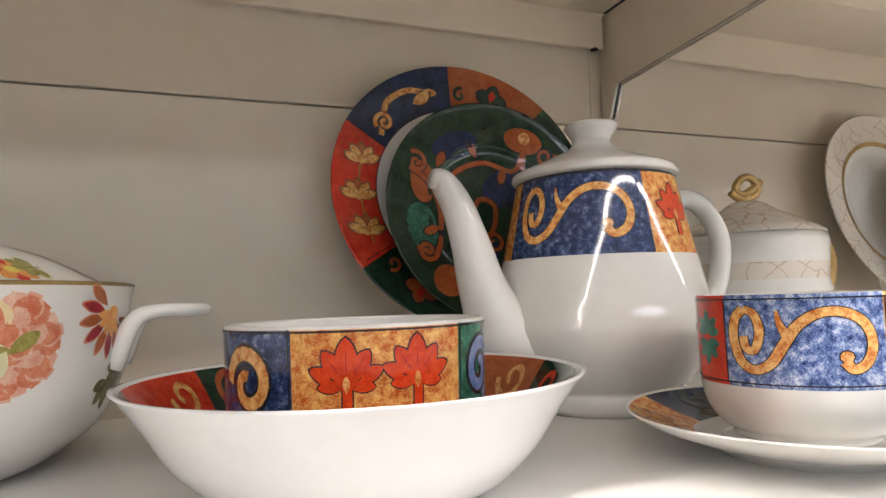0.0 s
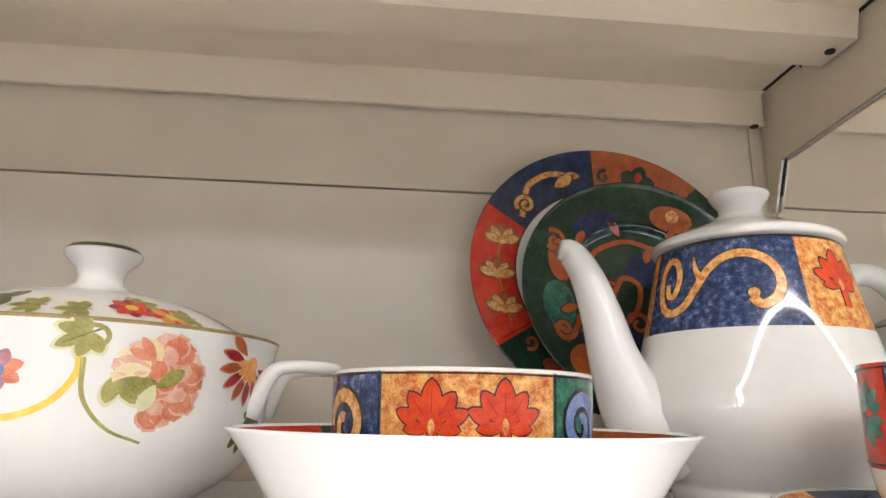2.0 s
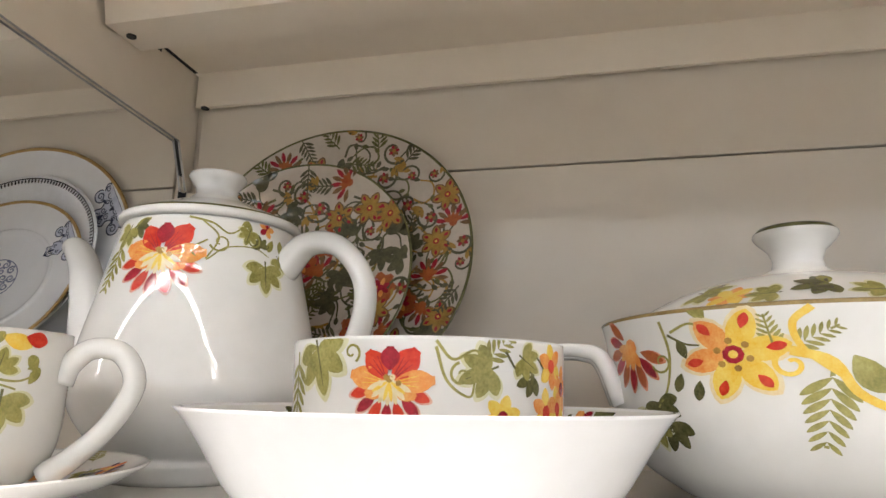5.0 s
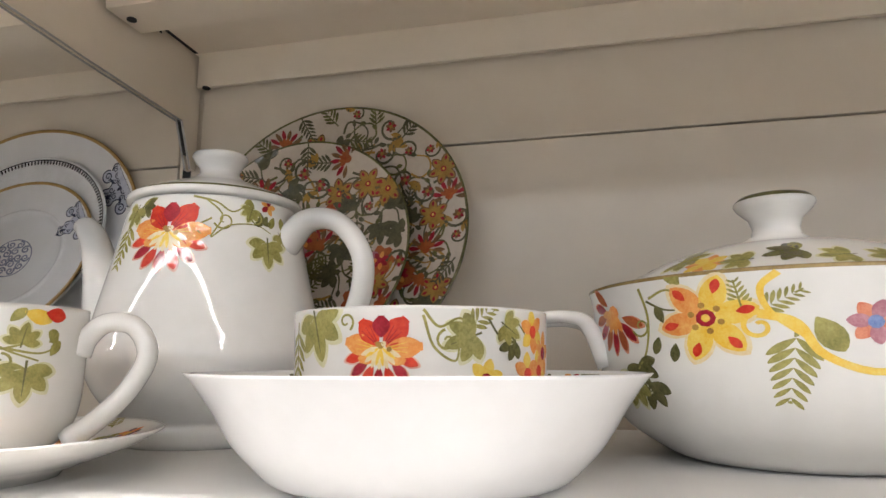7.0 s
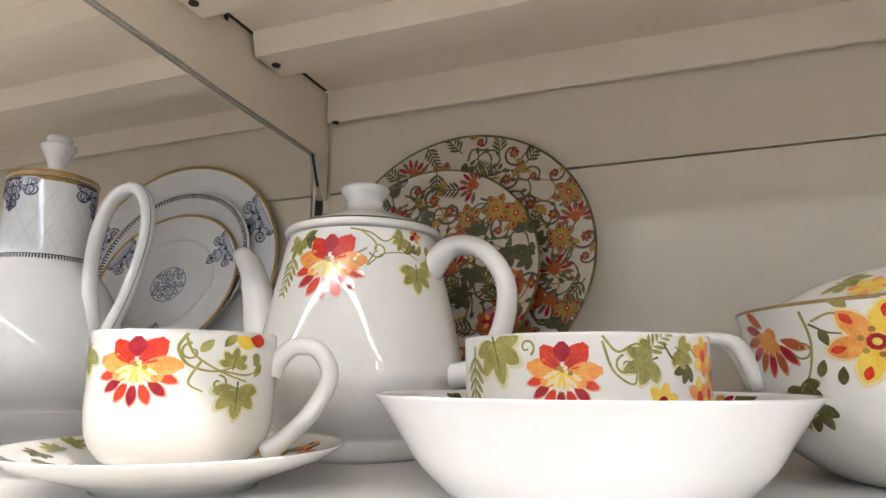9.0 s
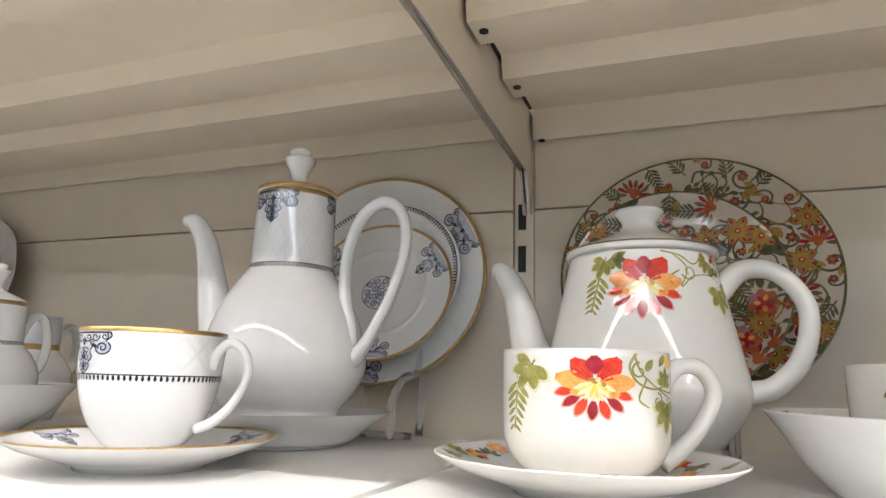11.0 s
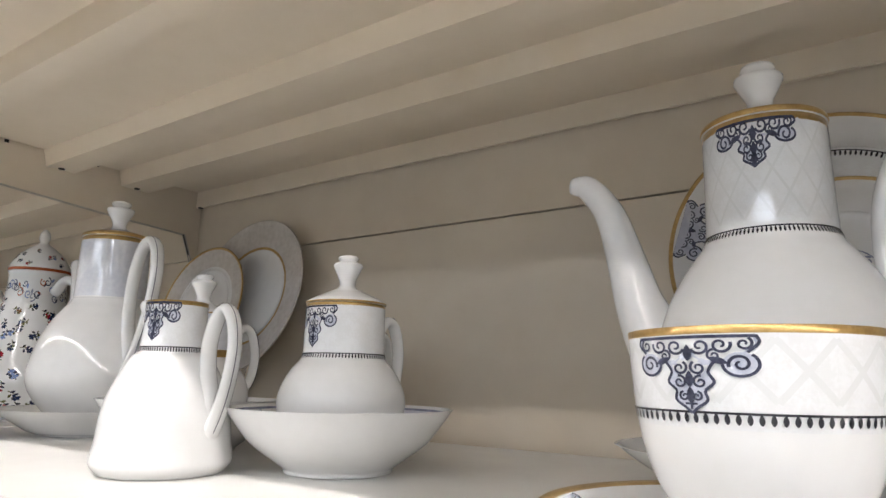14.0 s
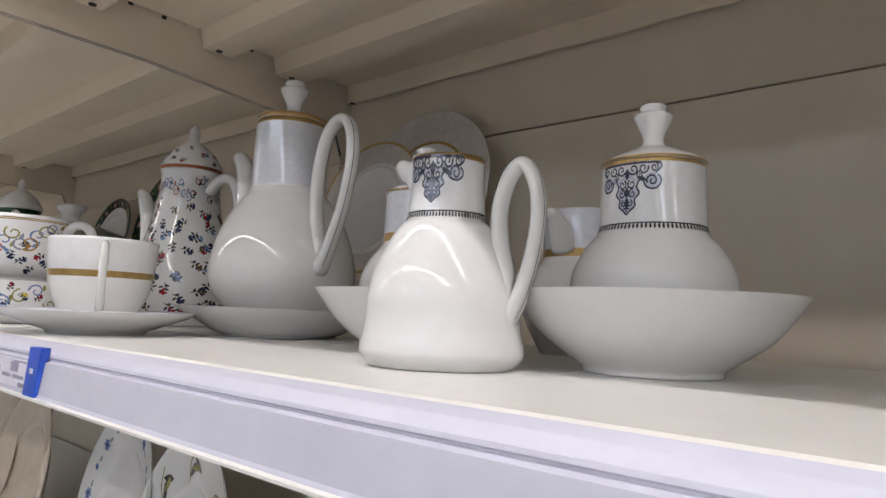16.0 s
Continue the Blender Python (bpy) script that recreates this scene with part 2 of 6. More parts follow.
def tube(name, pts, radii, mat, parent, n=28, seg=14, label="", flat=1.0, side=(0, 1, 0), stripe=None):
    """A bent round bar of changing thickness. flat: width along side as a share of the thickness. stripe: paint of a fine line along its outside."""
    p = smooth_line(pts, n)
    r = smooth_line([(q,) for q in radii], n)[:, 0]
    verts, faces = [], []
    s = Vector(side).normalized()
    for i in range(n):
        d = Vector(p[min(i + 1, n - 1)] - p[max(i - 1, 0)]).normalized()
        u = (s - d * s.dot(d)).normalized()
        w = d.cross(u)
        for k in range(seg):
            a = 2 * math.pi * k / seg
            verts.append(Vector(p[i]) + u * (r[i] * flat * math.cos(a)) + w * (r[i] * math.sin(a)))
    for i in range(n - 1):
        for k in range(seg):
            k2 = (k + 1) % seg
            faces.append((i * seg + k, i * seg + k2, (i + 1) * seg + k2, (i + 1) * seg + k))
    faces.append(tuple(range(seg))[::-1])
    faces.append(tuple(range((n - 1) * seg, n * seg)))
    ob = mesh_ob(name, verts, faces, [mat], None, parent, label)
    if stripe:
        mid, rim = Vector(np.mean(p, axis=0)), []
        for i in range(n):
            d = Vector(p[min(i + 1, n - 1)] - p[max(i - 1, 0)]).normalized()
            u = (s - d * s.dot(d)).normalized()
            w = d.cross(u)
            q = Vector(p[i])
            if w.dot(q - mid) < 0:
                w = -w
            rim.append([q + w * (r[i] * 0.94 + 0.0003) + u * (0.00032 * sg - r[i] * flat * 0.36) for sg in (1, -1)])
        lo, hi = int(n * 0.06), int(n * 0.66)
        sv = [v for pair in rim[lo:hi] for v in pair]
        mesh_ob("painted_line", sv, [(2 * i, 2 * i + 1, 2 * i + 3, 2 * i + 2) for i in range(hi - lo - 1)], [stripe], None, ob)
    return ob


class Paint:
    """Painted shapes laid on a glazed surface: place(u, v, lift) gives the point in space."""

    def __init__(self, place):
        self.place, self.layer, self.joined = place, 0.0002, False
        self.groups, self.name, self.verts, self.faces, self.index, self.mats = [], "painted_decor", [], [], [], []

    def motif(self, name):
        """Starts a new motif, which becomes a mesh of its own."""
        if not self.joined:
            self.keep()
            self.name, self.verts, self.faces, self.index, self.mats = name, [], [], [], []

    def keep(self):
        if self.faces:
            self.groups.append((self.name, self.verts, self.faces, self.index, self.mats))

    def slot(self, mat):
        if mat not in self.mats:
            self.mats.append(mat)
        return self.mats.index(mat)

    def poly(self, pts, mat, lift=0.0):
        n0, s, d = len(self.verts), self.slot(mat), self.layer + lift
        c = np.mean(np.array(pts), axis=0)
        self.verts.append(self.place(c[0], c[1], d))
        for q in pts:
            self.verts.append(self.place(q[0], q[1], d))
        n = len(pts)
        for i in range(n):
            self.faces.append((n0, n0 + 1 + i, n0 + 1 + (i + 1) % n))
            self.index.append(s)

    def line(self, pts, width, mat, lift=0.0, n=0, taper=0.0):
        p = smooth_line(pts, n) if n else np.array(pts, dtype=float)
        n0, s, d, m = len(self.verts), self.slot(mat), self.layer + lift, len(p)
        for i in range(m):
            t = p[min(i + 1, m - 1)] - p[max(i - 1, 0)]
            t = t / (np.hypot(*t) + 1e-9)
            w = 0.5 * width * (1 - taper * i / (m - 1))
            for sg in (1, -1):
                self.verts.append(self.place(p[i][0] - sg * t[1] * w, p[i][1] + sg * t[0] * w, d))
        for i in range(m - 1):
            self.faces.append((n0 + 2 * i, n0 + 2 * i + 1, n0 + 2 * i + 3, n0 + 2 * i + 2))
            self.index.append(s)

    def petal(self, x, y, turn, length, width, mat, lift=0.0, tip=0.35, edge=None):
        a = radians(turn)
        ca, sa = math.cos(a), math.sin(a)
        prof = ((0, 0.08), (0.12, 0.42), (0.30, 0.80), (0.50, 1.0), (0.68, 0.95), (0.82, 0.72), (0.93, 0.42), (1.0, tip * 0.3))
        for grow, m, lf in (((1.22, edge, lift),) if edge else ()) + ((1.0, mat, lift + (0.00008 if edge else 0)),):
            pts = [(length * t * (0.5 + 0.5 * grow), width * 0.5 * w * grow) for t, w in prof]
            pts += [(q[0], -q[1]) for q in pts[::-1]]
            self.poly([(x + u * ca - v * sa, y + u * sa + v * ca) for u, v in pts], m, lf)

    def dot(self, x, y, r, mat, lift=0.0, n=9, squash=1.0):
        self.poly([(x + r * math.cos(2 * math.pi * k / n), y + squash * r * math.sin(2 * math.pi * k / n)) for k in range(n)], mat, lift)

    def blossom(self, x, y, r, mats, turn=0.0, count=7, eye=None, lift=0.0):
        self.motif("painted_flower")
        for k in range(count):
            self.petal(x, y, turn + 360 * k / count, r, r * 0.62, mats[k % len(mats)], lift + 0.00003 * (k % 2))
        if eye:
            self.dot(x, y, r * 0.3, eye, lift + 0.0001)

    def leaflet(self, x, y, turn, length, width, mat, lift=0.0):
        """One small leaf, a mesh of its own."""
        self.motif("painted_leaf")
        self.petal(x, y, turn, length, width, mat, lift, tip=0.1)

    def leafy(self, x, y, turn, size, mat, lift=0.0, lobes=5):
        self.motif("painted_leaf")
        if mat is LEAF:
            for k in range(lobes):
                o = (k - (lobes - 1) / 2)
                self.petal(x, y, turn + o * 42, size * (1.12 - 0.13 * abs(o)), size * 0.54, HALO, lift, tip=0.3)
            lift += 0.00006
            a = radians(turn)
            self.line([(x - 0.25 * size * math.cos(a), y - 0.25 * size * math.sin(a)), (x + 0.8 * size * math.cos(a), y + 0.8 * size * math.sin(a))], size * 0.07, DKLEAF, lift + 0.0002, taper=0.7)
        for k in range(lobes):
            o = (k - (lobes - 1) / 2)
            self.petal(x, y, turn + o * 42, size * (1 - 0.13 * abs(o)), size * 0.42, mat, lift + 0.00002 * k, tip=0.1)

    def fern(self, x, y, turn, size, mat, lift=0.0, pairs=6):
        self.motif("painted_fern")
        a = radians(turn)
        self.line([(x, y), (x + size * math.cos(a), y + size * math.sin(a))], size * 0.05, mat, lift)
        for k in range(pairs):
            t = (k + 1) / (pairs + 0.6)
            l = size * 0.42 * (1 - 0.55 * t)
            for sg in (-1, 1):
                self.petal(x + size * t * math.cos(a), y + size * t * math.sin(a), turn + sg * 48, l, l * 0.27, mat, lift + 0.00002)

    def spiral(self, x, y, r, turn, rounds, width, mat, lift=0.0, hand=1, edge=None):
        self.motif("painted_curl")
        pts = []
        for k in range(int(18 * rounds) + 1):
            q = k / (18 * rounds)
            a = radians(turn) + hand * 2 * math.pi * rounds * q
            pts.append((x + r * (1 - 0.82 * q) * math.cos(a), y + r * (1 - 0.82 * q) * math.sin(a)))
        if edge:
            self.line(pts, width * 1.4, edge, lift)
        self.line(pts, width, mat, lift + 0.0001, taper=0.3)

    def build(self, name, parent, label):
        self.keep()
        for nm, verts, faces, index, mats in self.groups:
            ob = mesh_ob(nm, verts, faces, mats, index, parent)
            if nm == "painted_decor":
                tagged(ob, label, kind="stuff")


def round_place(prof, theta0):
    """Maps (u along the girth, z) on to a turned side given by points (r, z), z rising; theta0 in degrees is u = 0, seen from outside u runs right."""
    zs, rs = [q[1] for q in prof], [q[0] for q in prof]
    mid = float(np.mean(rs))

    def place(u, v, d):
        v = min(max(v, zs[0]), zs[-1] - 0.0007)
        r = float(np.interp(v, zs, rs)) + d
        a = radians(theta0) + u / mid
        return (r * math.cos(a), r * math.sin(a), v)
    return place


def top_place(prof):
    """Maps (x, y) on to a turned upper face given by points (r, z), r rising."""
    rs, zs = [q[0] for q in prof], [q[1] for q in prof]

    def place(u, v, d):
        k = math.hypot(u, v)
        if k > rs[-1] * 0.995:
            u, v, k = u * rs[-1] * 0.995 / k, v * rs[-1] * 0.995 / k, rs[-1] * 0.995
        return (u, v, float(np.interp(k, rs, zs)) + d)
    return place

# ---- the shelving ----
WALL, TOP, FRONT, SAG = 0.80, 1.2, 0.388, 0.003
BAYS = [(0, 0.008, 0.95), (1, -0.92, 0.0), (2, -1.87, -0.928), (3, -2.81, -1.878), (4, -3.75, -2.818), (5, -4.69, -3.758)]
POSTS = (0.004, -0.924, -1.874, -2.814, -3.754)
LEVELS = (0.93, 1.2, 1.535, 1.87)


def shelf_board(z, x0, x1):
    """A folded steel shelf: deck with a rounded front lip, ribs below and a turned-down back edge."""
    m = thing("shelf_board", pose(0, 0, 0), "cream painted folded steel shelf board with ribbed underside", "shelf", "shelf boards of the store rack", "structure")
    t, lip = z, 0.043 if x1 > -0.5 else 0.034
    deck = [(FRONT + 0.011, t), (WALL - 0.009, t), (WALL - 0.009, t - lip), (WALL - 0.013, t - lip), (WALL - 0.013, t - 0.010),
            (0.726, t - 0.010), (0.711, t - 0.030), (0.673, t - 0.030), (0.668, t - 0.010),
            (0.627, t - 0.010), (0.612, t - 0.030), (0.579, t - 0.030), (0.574, t - 0.010),
            (0.487, t - 0.010), (0.473, t - 0.030), (0.449, t - 0.030), (0.442, t - 0.010), (0.400, t - 0.010), (0.398, t - 0.034),
            (FRONT + 0.001, t - 0.034), (FRONT, t - 0.032), (FRONT, t - 0.010), (FRONT + 0.003, t - 0.0075), (FRONT + 0.009, t - 0.0015)]
    # boards seen from below take the deeper cream, with their shade in its colour
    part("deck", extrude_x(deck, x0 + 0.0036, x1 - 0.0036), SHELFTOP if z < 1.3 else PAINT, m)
    # dark filler: the shade between shelf and wall, put in as a strip
    part("rear_gap_shade", block(x0 + 0.003, WALL - 0.0088, t - 0.024, x1 - 0.003, WALL - 0.0006, t - 0.004), GAPSHADE, m, "near-black strip standing in for the shade behind the shelf")
    for y in (0.461, 0.593, 0.69, WALL - 0.011):
        for sx in (x0 + 0.012, x1 - 0.012):
            bm = bmesh.new()
            bmesh.ops.create_cone(bm, cap_ends=True, segments=12, radius1=0.0036, radius2=0.0036, depth=0.0012, matrix=Matrix.Translation((sx, y, t - 0.0308 if y < 0.75 else t - lip - 0.0002)))
            part("rivet_hole", bm, GAPSHADE, m, "dark punched hole")
    return m


for level in LEVELS:
    for k, bx0, bx1 in BAYS:
        shelf_board(level - (SAG if k > 1 else 0), bx0, bx1)

def strip_x(line, thick, x0, x1):
    """A thin bent strip along a line of (y, z), from x0 to x1."""
    bm = bmesh.new()
    for (ya, za), (yb, zb) in zip(line, line[1:]):
        d = Vector((yb - ya, zb - za)).normalized() * thick
        ring = [(ya, za), (yb, zb), (yb - d.y, zb + d.x), (ya - d.y, za + d.x)]
        a = [bm.verts.new((x0, y, z)) for y, z in ring]
        b = [bm.verts.new((x1, y, z)) for y, z in ring]
        for k in range(4):
            bm.faces.new((a[k], a[(k + 1) % 4], b[(k + 1) % 4], b[k]))
        bm.faces.new(a), bm.faces.new(b[::-1])
    return bm


arm = [(FRONT - 0.004, -0.064), (0.52, -0.064), (0.663, -0.073), (0.776, -0.078), (0.792, -0.118), (WALL - 0.002, -0.118), (WALL - 0.002, -0.010), (FRONT - 0.004, -0.010)]
for level in LEVELS[2:]:
    for xm in POSTS:
        m = thing("shelf_bracket", pose(0, 0, 0), "cream steel shelf bracket of two plates hooked on the upright", "bracket", "shelf brackets", "structure")
        for sx in (xm - 0.0038, xm + 0.0012):
            part("arm_plate", extrude_x([(y, z + level) for y, z in arm], sx, sx + 0.0026), PAINT, m)
            part("lower_edge", strip_x([(FRONT - 0.002, level - 0.0645), (0.52, level - 0.0645), (0.663, level - 0.0735), (0.7755, level - 0.0785), (0.7915, level - 0.1180)], 0.0010, sx + 0.0004, sx + 0.0022), STEEL, m, "dull grey worn lower edge")
        # dark fillers give the shade between the plates and under the board ends
        part("gap", extrude_x([(y, z + level) for y, z in [(0.40, -0.057), (0.66, -0.066), (0.772, -0.071), (0.786, -0.106), (0.79, -0.106), (0.79, -0.012), (0.40, -0.012)]], xm - 0.0011, xm + 0.0011), GAPSHADE, m, "near-black filler standing in for shade between the plates")
        part("top_seam_shade", block(xm - 0.0076, FRONT + 0.010, level - 0.0088, xm + 0.0076, 0.788, level - 0.0030), GAPSHADE, m, "near-black filler standing in for shade under the shelf ends")
        for y, dz in ((0.412, 0.030), (0.437, 0.014), (0.500, 0.0135), (0.535, 0.0150), (0.640, 0.0135), (0.737, 0.0135)):
            for sx in (xm - 0.0042, xm + 0.0036):
                part("notch", block(sx, y - 0.0024, level - dz - 0.0010, sx + 0.0006, y + 0.0024, level - dz + 0.0030), GAPSHADE, m)

for xm in POSTS:
    m = thing("upright_post", pose(0, 0, 0), "cream steel rack upright with a column of dark slots", "post", "rack uprights", "structure")
    part("post", block(xm - 0.0145, WALL + 0.0014, 0.0, xm + 0.0055, WALL + 0.013, 2.4, 0.001), PAINT, m)
    for i in range(-7, 14):
        zc = 1.2435 + 0.0433 * i
        if (1.38 if xm > 0 else 1.42) < zc < 1.55:
            continue
        part("slot", block(xm - 0.0106, WALL + 0.0006, zc - 0.0133, xm - 0.0026, WALL + 0.0018, zc + 0.0133), GAPSHADE, m)

m = thing("wall_back", pose(0, 0, 0), "cream painted steel back panels of the store rack", "wall", "", "structure")
for k, bx0, bx1 in BAYS:
    for a, b in zip([0.0, 0.20, 0.51, 0.815, 1.12, 1.4235, 1.72, 2.02], [0.20, 0.51, 0.815, 1.12, 1.4235, 1.72, 2.02, 2.4]):
        part("panel", block(bx0 + (0.0022 if k else 0.0), WALL, a + 0.0007, bx1 - 0.0115, WALL + 0.012, b - 0.0007, 0.0010), PANEL, m)
part("backing", block(-4.69, WALL + 0.014, 0, 0.95, WALL + 0.06, 2.4), GAPSHADE, m, "dark board behind the panel joints")

for k, bx0, bx1 in BAYS:
    for level in LEVELS:
        m = thing("price_rail", pose(0, 0, 0), "pale lilac-white plastic price rail along the shelf edge", "price rail", "price rails", "structure")
        z = level - (SAG if k > 1 else 0)
        part("rail", extrude_x([(FRONT + 0.0075, z - 0.0012), (FRONT + 0.0060, z - 0.0004), (FRONT + 0.0015, z - 0.0030), (FRONT - 0.0028, z - 0.0072), (FRONT - 0.0032, z - 0.0088), (FRONT - 0.0022, z - 0.0096), (FRONT - 0.0024, z - 0.0106), (FRONT - 0.0050, z - 0.0116),
                                (FRONT - 0.0060, z - 0.0310), (FRONT - 0.0072, z - 0.0335), (FRONT - 0.0005, z - 0.0345), (FRONT - 0.0005, z - 0.0105), (FRONT + 0.0025, z - 0.0079)], bx0, bx1), STRIP, m)
        part("rail_lip", extrude_x([(FRONT - 0.0062, z - 0.0325), (FRONT - 0.0088, z - 0.0335), (FRONT - 0.0088, z - 0.0348), (FRONT - 0.0020, z - 0.0352), (FRONT - 0.0020, z - 0.0346), (FRONT - 0.0074, z - 0.0338)], bx0, bx1), SHELFTOP, m)

for nm, x0, x1 in (("rack_end", -4.73, -4.70), ("rack_end", 0.96, 0.99)):
    m = thing(nm, pose(0, 0, 0), "plain cream end panel of the store rack", "panel", "rack ends", "structure")
    part("panel", block(x0, FRONT, 0, x1, WALL + 0.06, 2.4, 0.003), PAINT, m)
m = thing("rack_base", pose(0, 0, 0), "cream steel plinth below the lowest shelf", "plinth", "", "structure")
part("plinth", block(-4.69, FRONT + 0.03, 0, 0.95, WALL - 0.001, 0.14, 0.004), PAINT, m)

# ---- the store around ----
TUBES_X, PANELS_X = (-7.4, -5.0, -2.6, -0.2, 2.2, 4.6), (-2.6, -0.2, 2.2, 4.6)
# The last two rows are wide panels added out of view as fill
LAMP_ROWS = ((-0.30, 0.020, GLOWMAT, TUBES_X[2:]), (-1.95, 0.025, FARGLOW, TUBES_X), (-4.6, 0.25, PANELFILL, PANELS_X), (-7.8, 0.25, PANELFILL, PANELS_X))
m = thing("floor", pose(0, 0, 0), "grey polished store floor", "floor", "", "structure")
part("slab", block(-9, -11, -0.1, 7, 1.2, 0), FLOORM, m)
m = thing("ceiling", pose(0, 0, 0), "white plain store ceiling", "ceiling", "", "structure")
part("slab", block(-9, -11, 3.3, 7, 1.2, 3.4), PLASTER, m)
for nm, b in (("wall_west", (-9.1, -11, 0, -9, 1.2, 3.3)), ("wall_east", (7, -11, 0, 7.1, 1.2, 3.3)), ("wall_south", (-9, -11.1, 0, 7, -11, 3.3)), ("wall_north", (-9, 1.2, 0, 7, 1.3, 3.3))):
    m = thing(nm, pose(0, 0, 0), "plain off-white store wall", "wall", "", "structure")
    part("slab", block(*b), PLASTER, m)
for y, wide, mat, xs in LAMP_ROWS:
    for x in xs:
        m = thing("ceiling_light", pose(x, y, LAMP_Z), "long white fluorescent batten or added wide fill panel under the ceiling", "ceiling light", "fluorescent battens")
        part("housing", block(-1.18, -wide - 0.02, 0.03, 1.18, wide + 0.02, 0.09, 0.01), PLASTER, m)
        part("tube", block(-1.19, -wide, 0.0, 1.19, wide, 0.03, 0.004), mat, m, "glowing white tube or fill panel face")
        part("hanger", block(-0.01, -0.01, 0.09, 0.01, 0.01, 3.3 - LAMP_Z), STEEL, m)


# ---- kinds of crockery ----
def plate(name, R, m, mats, paint, label, group, painter=None, rim=0.006, well=0.62):
    """A plate lying face up about its centre."""
    h = R * 0.14
    up = [(0, 0.004), (R * well * 0.8, 0.004), (R * well, 0.0065), (R * (well + 0.06), h * 0.55), (R * 0.93, h * 0.93), (R, h + 0.001)]
    prof = [(0, 0.0), (R * 0.45, 0.0), (R * 0.5, -0.003), (R * 0.54, -0.003), (R * 0.56, 0.0), (R * well, 0.003), (R * 0.93, h * 0.78), (R + 0.0004, h - 0.0008), (R + 0.0006, h + 0.0004)]
    dense = [(q[0], q[1]) for q in smooth_line(up, 40)][::-1]
    ob = thing(name, m, label, "plate", group)
    lathe("dish", prof + dense, mats, ob, 96, paint)
    if painter:
        p = Paint(top_place([(a, b) for a, b in dense[::-1]]))
        painter(p, R)
        p.build("painted_decor", ob, "glazed painted ornament")
    return ob


def stand(x, y, z0, tilt, group="plate stands"):
    """A clear acrylic easel below and behind a leaning plate."""
    ob = thing("plate_stand", pose(x, y, TOP - (SAG if x < -0.93 else 0)), "small clear acrylic easel holding an upright plate", "plate stand", group)
    for sx in (-0.03, 0.03):
        tube("side_rod", [(sx, -0.045, 0.004), (sx, -0.042, 0.035), (sx, -0.02, z0 - TOP), (sx, 0.01, z0 - TOP + 0.006), (sx, 0.03, 0.09), (sx, 0.02, 0.003)], [0.004] * 6, ACRYLIC, ob, 24, 8)
    tube("cross_rod", [(-0.03, 0.0, 0.0035), (0, 0.0, 0.0035), (0.03, 0.0, 0.0035)], [0.0035] * 3, ACRYLIC, ob, 6, 8)
    return ob


POT = [(0.046, 0.0), (0.049, 0.003), (0.050, 0.010), (0.0485, 0.014), (0.054, 0.020), (0.0640, 0.034), (0.0700, 0.050), (0.0686, 0.062), (0.0648, 0.081), (0.0606, 0.101), (0.0563, 0.121), (0.0522, 0.141), (0.0505, 0.149)]


def teapot(m, label, band=None, painter=None, spout_turn=180.0, handle_turn=0.0, edge=None):
    """A pear-shaped teapot with a collar lid, a curved spout and an ear handle."""
    ob = thing("teapot", m, label, "teapot")
    side = [(q[0], q[1]) for q in smooth_line(POT, 50)]
    prof = [(0, 0.002), (0.040, 0.002), (0.041, 0.0)] + side + [(0.049, 0.1495), (0.0, 0.1495)]
    body = lathe("body", prof, [PORCELAIN] + (band[1] if band else []), ob, 120, band[0] if band else None)
    if painter:
        p = Paint(round_place(side, 0))
        painter(p)
        p.build("painted_decor", ob, "glazed painted ornament")
    lid = [(0, 0.1500), (0.0525, 0.1500), (0.0535, 0.1515), (0.0530, 0.1545), (0.050, 0.1565), (0.042, 0.160), (0.030, 0.1655), (0.019, 0.170), (0.0155, 0.1725), (0.0125, 0.1755), (0.0125, 0.1795),
           (0.0155, 0.184), (0.0175, 0.187), (0.0170, 0.189), (0.011, 0.1905), (0, 0.191)]
    lathe("lid", lid, [PORCELAIN, edge or PORCELAIN], ob, 72, (lambda r, z, a: 1 if edge and (0.0513 < r and 0.1535 < z < 0.158) else 0))
    a = radians(spout_turn)
    c, s = math.cos(a), math.sin(a)
    pts = [(0.046, 0.040), (0.068, 0.050), (0.082, 0.078), (0.090, 0.108), (0.098, 0.132), (0.107, 0.146), (0.114, 0.148)]
    tube("spout", [(u * c, u * s, v) for u, v in pts], [0.027, 0.0225, 0.0155, 0.012, 0.0098, 0.0082, 0.0058], PORCELAIN, ob, 30, 18, side=(-s, c, 0))
    a = radians(handle_turn)
    c, s = math.cos(a), math.sin(a)
    pts = [(0.050, 0.122), (0.066, 0.139), (0.088, 0.136), (0.104, 0.112), (0.100, 0.080), (0.083, 0.058), (0.064, 0.052)]
    tube("handle", [(u * c, u * s, v) for u, v in pts], [0.0085, 0.0075, 0.0065, 0.0062, 0.0065, 0.0075, 0.009], PORCELAIN, ob, 36, 14, flat=1.25, side=(-s, c, 0))
    return ob


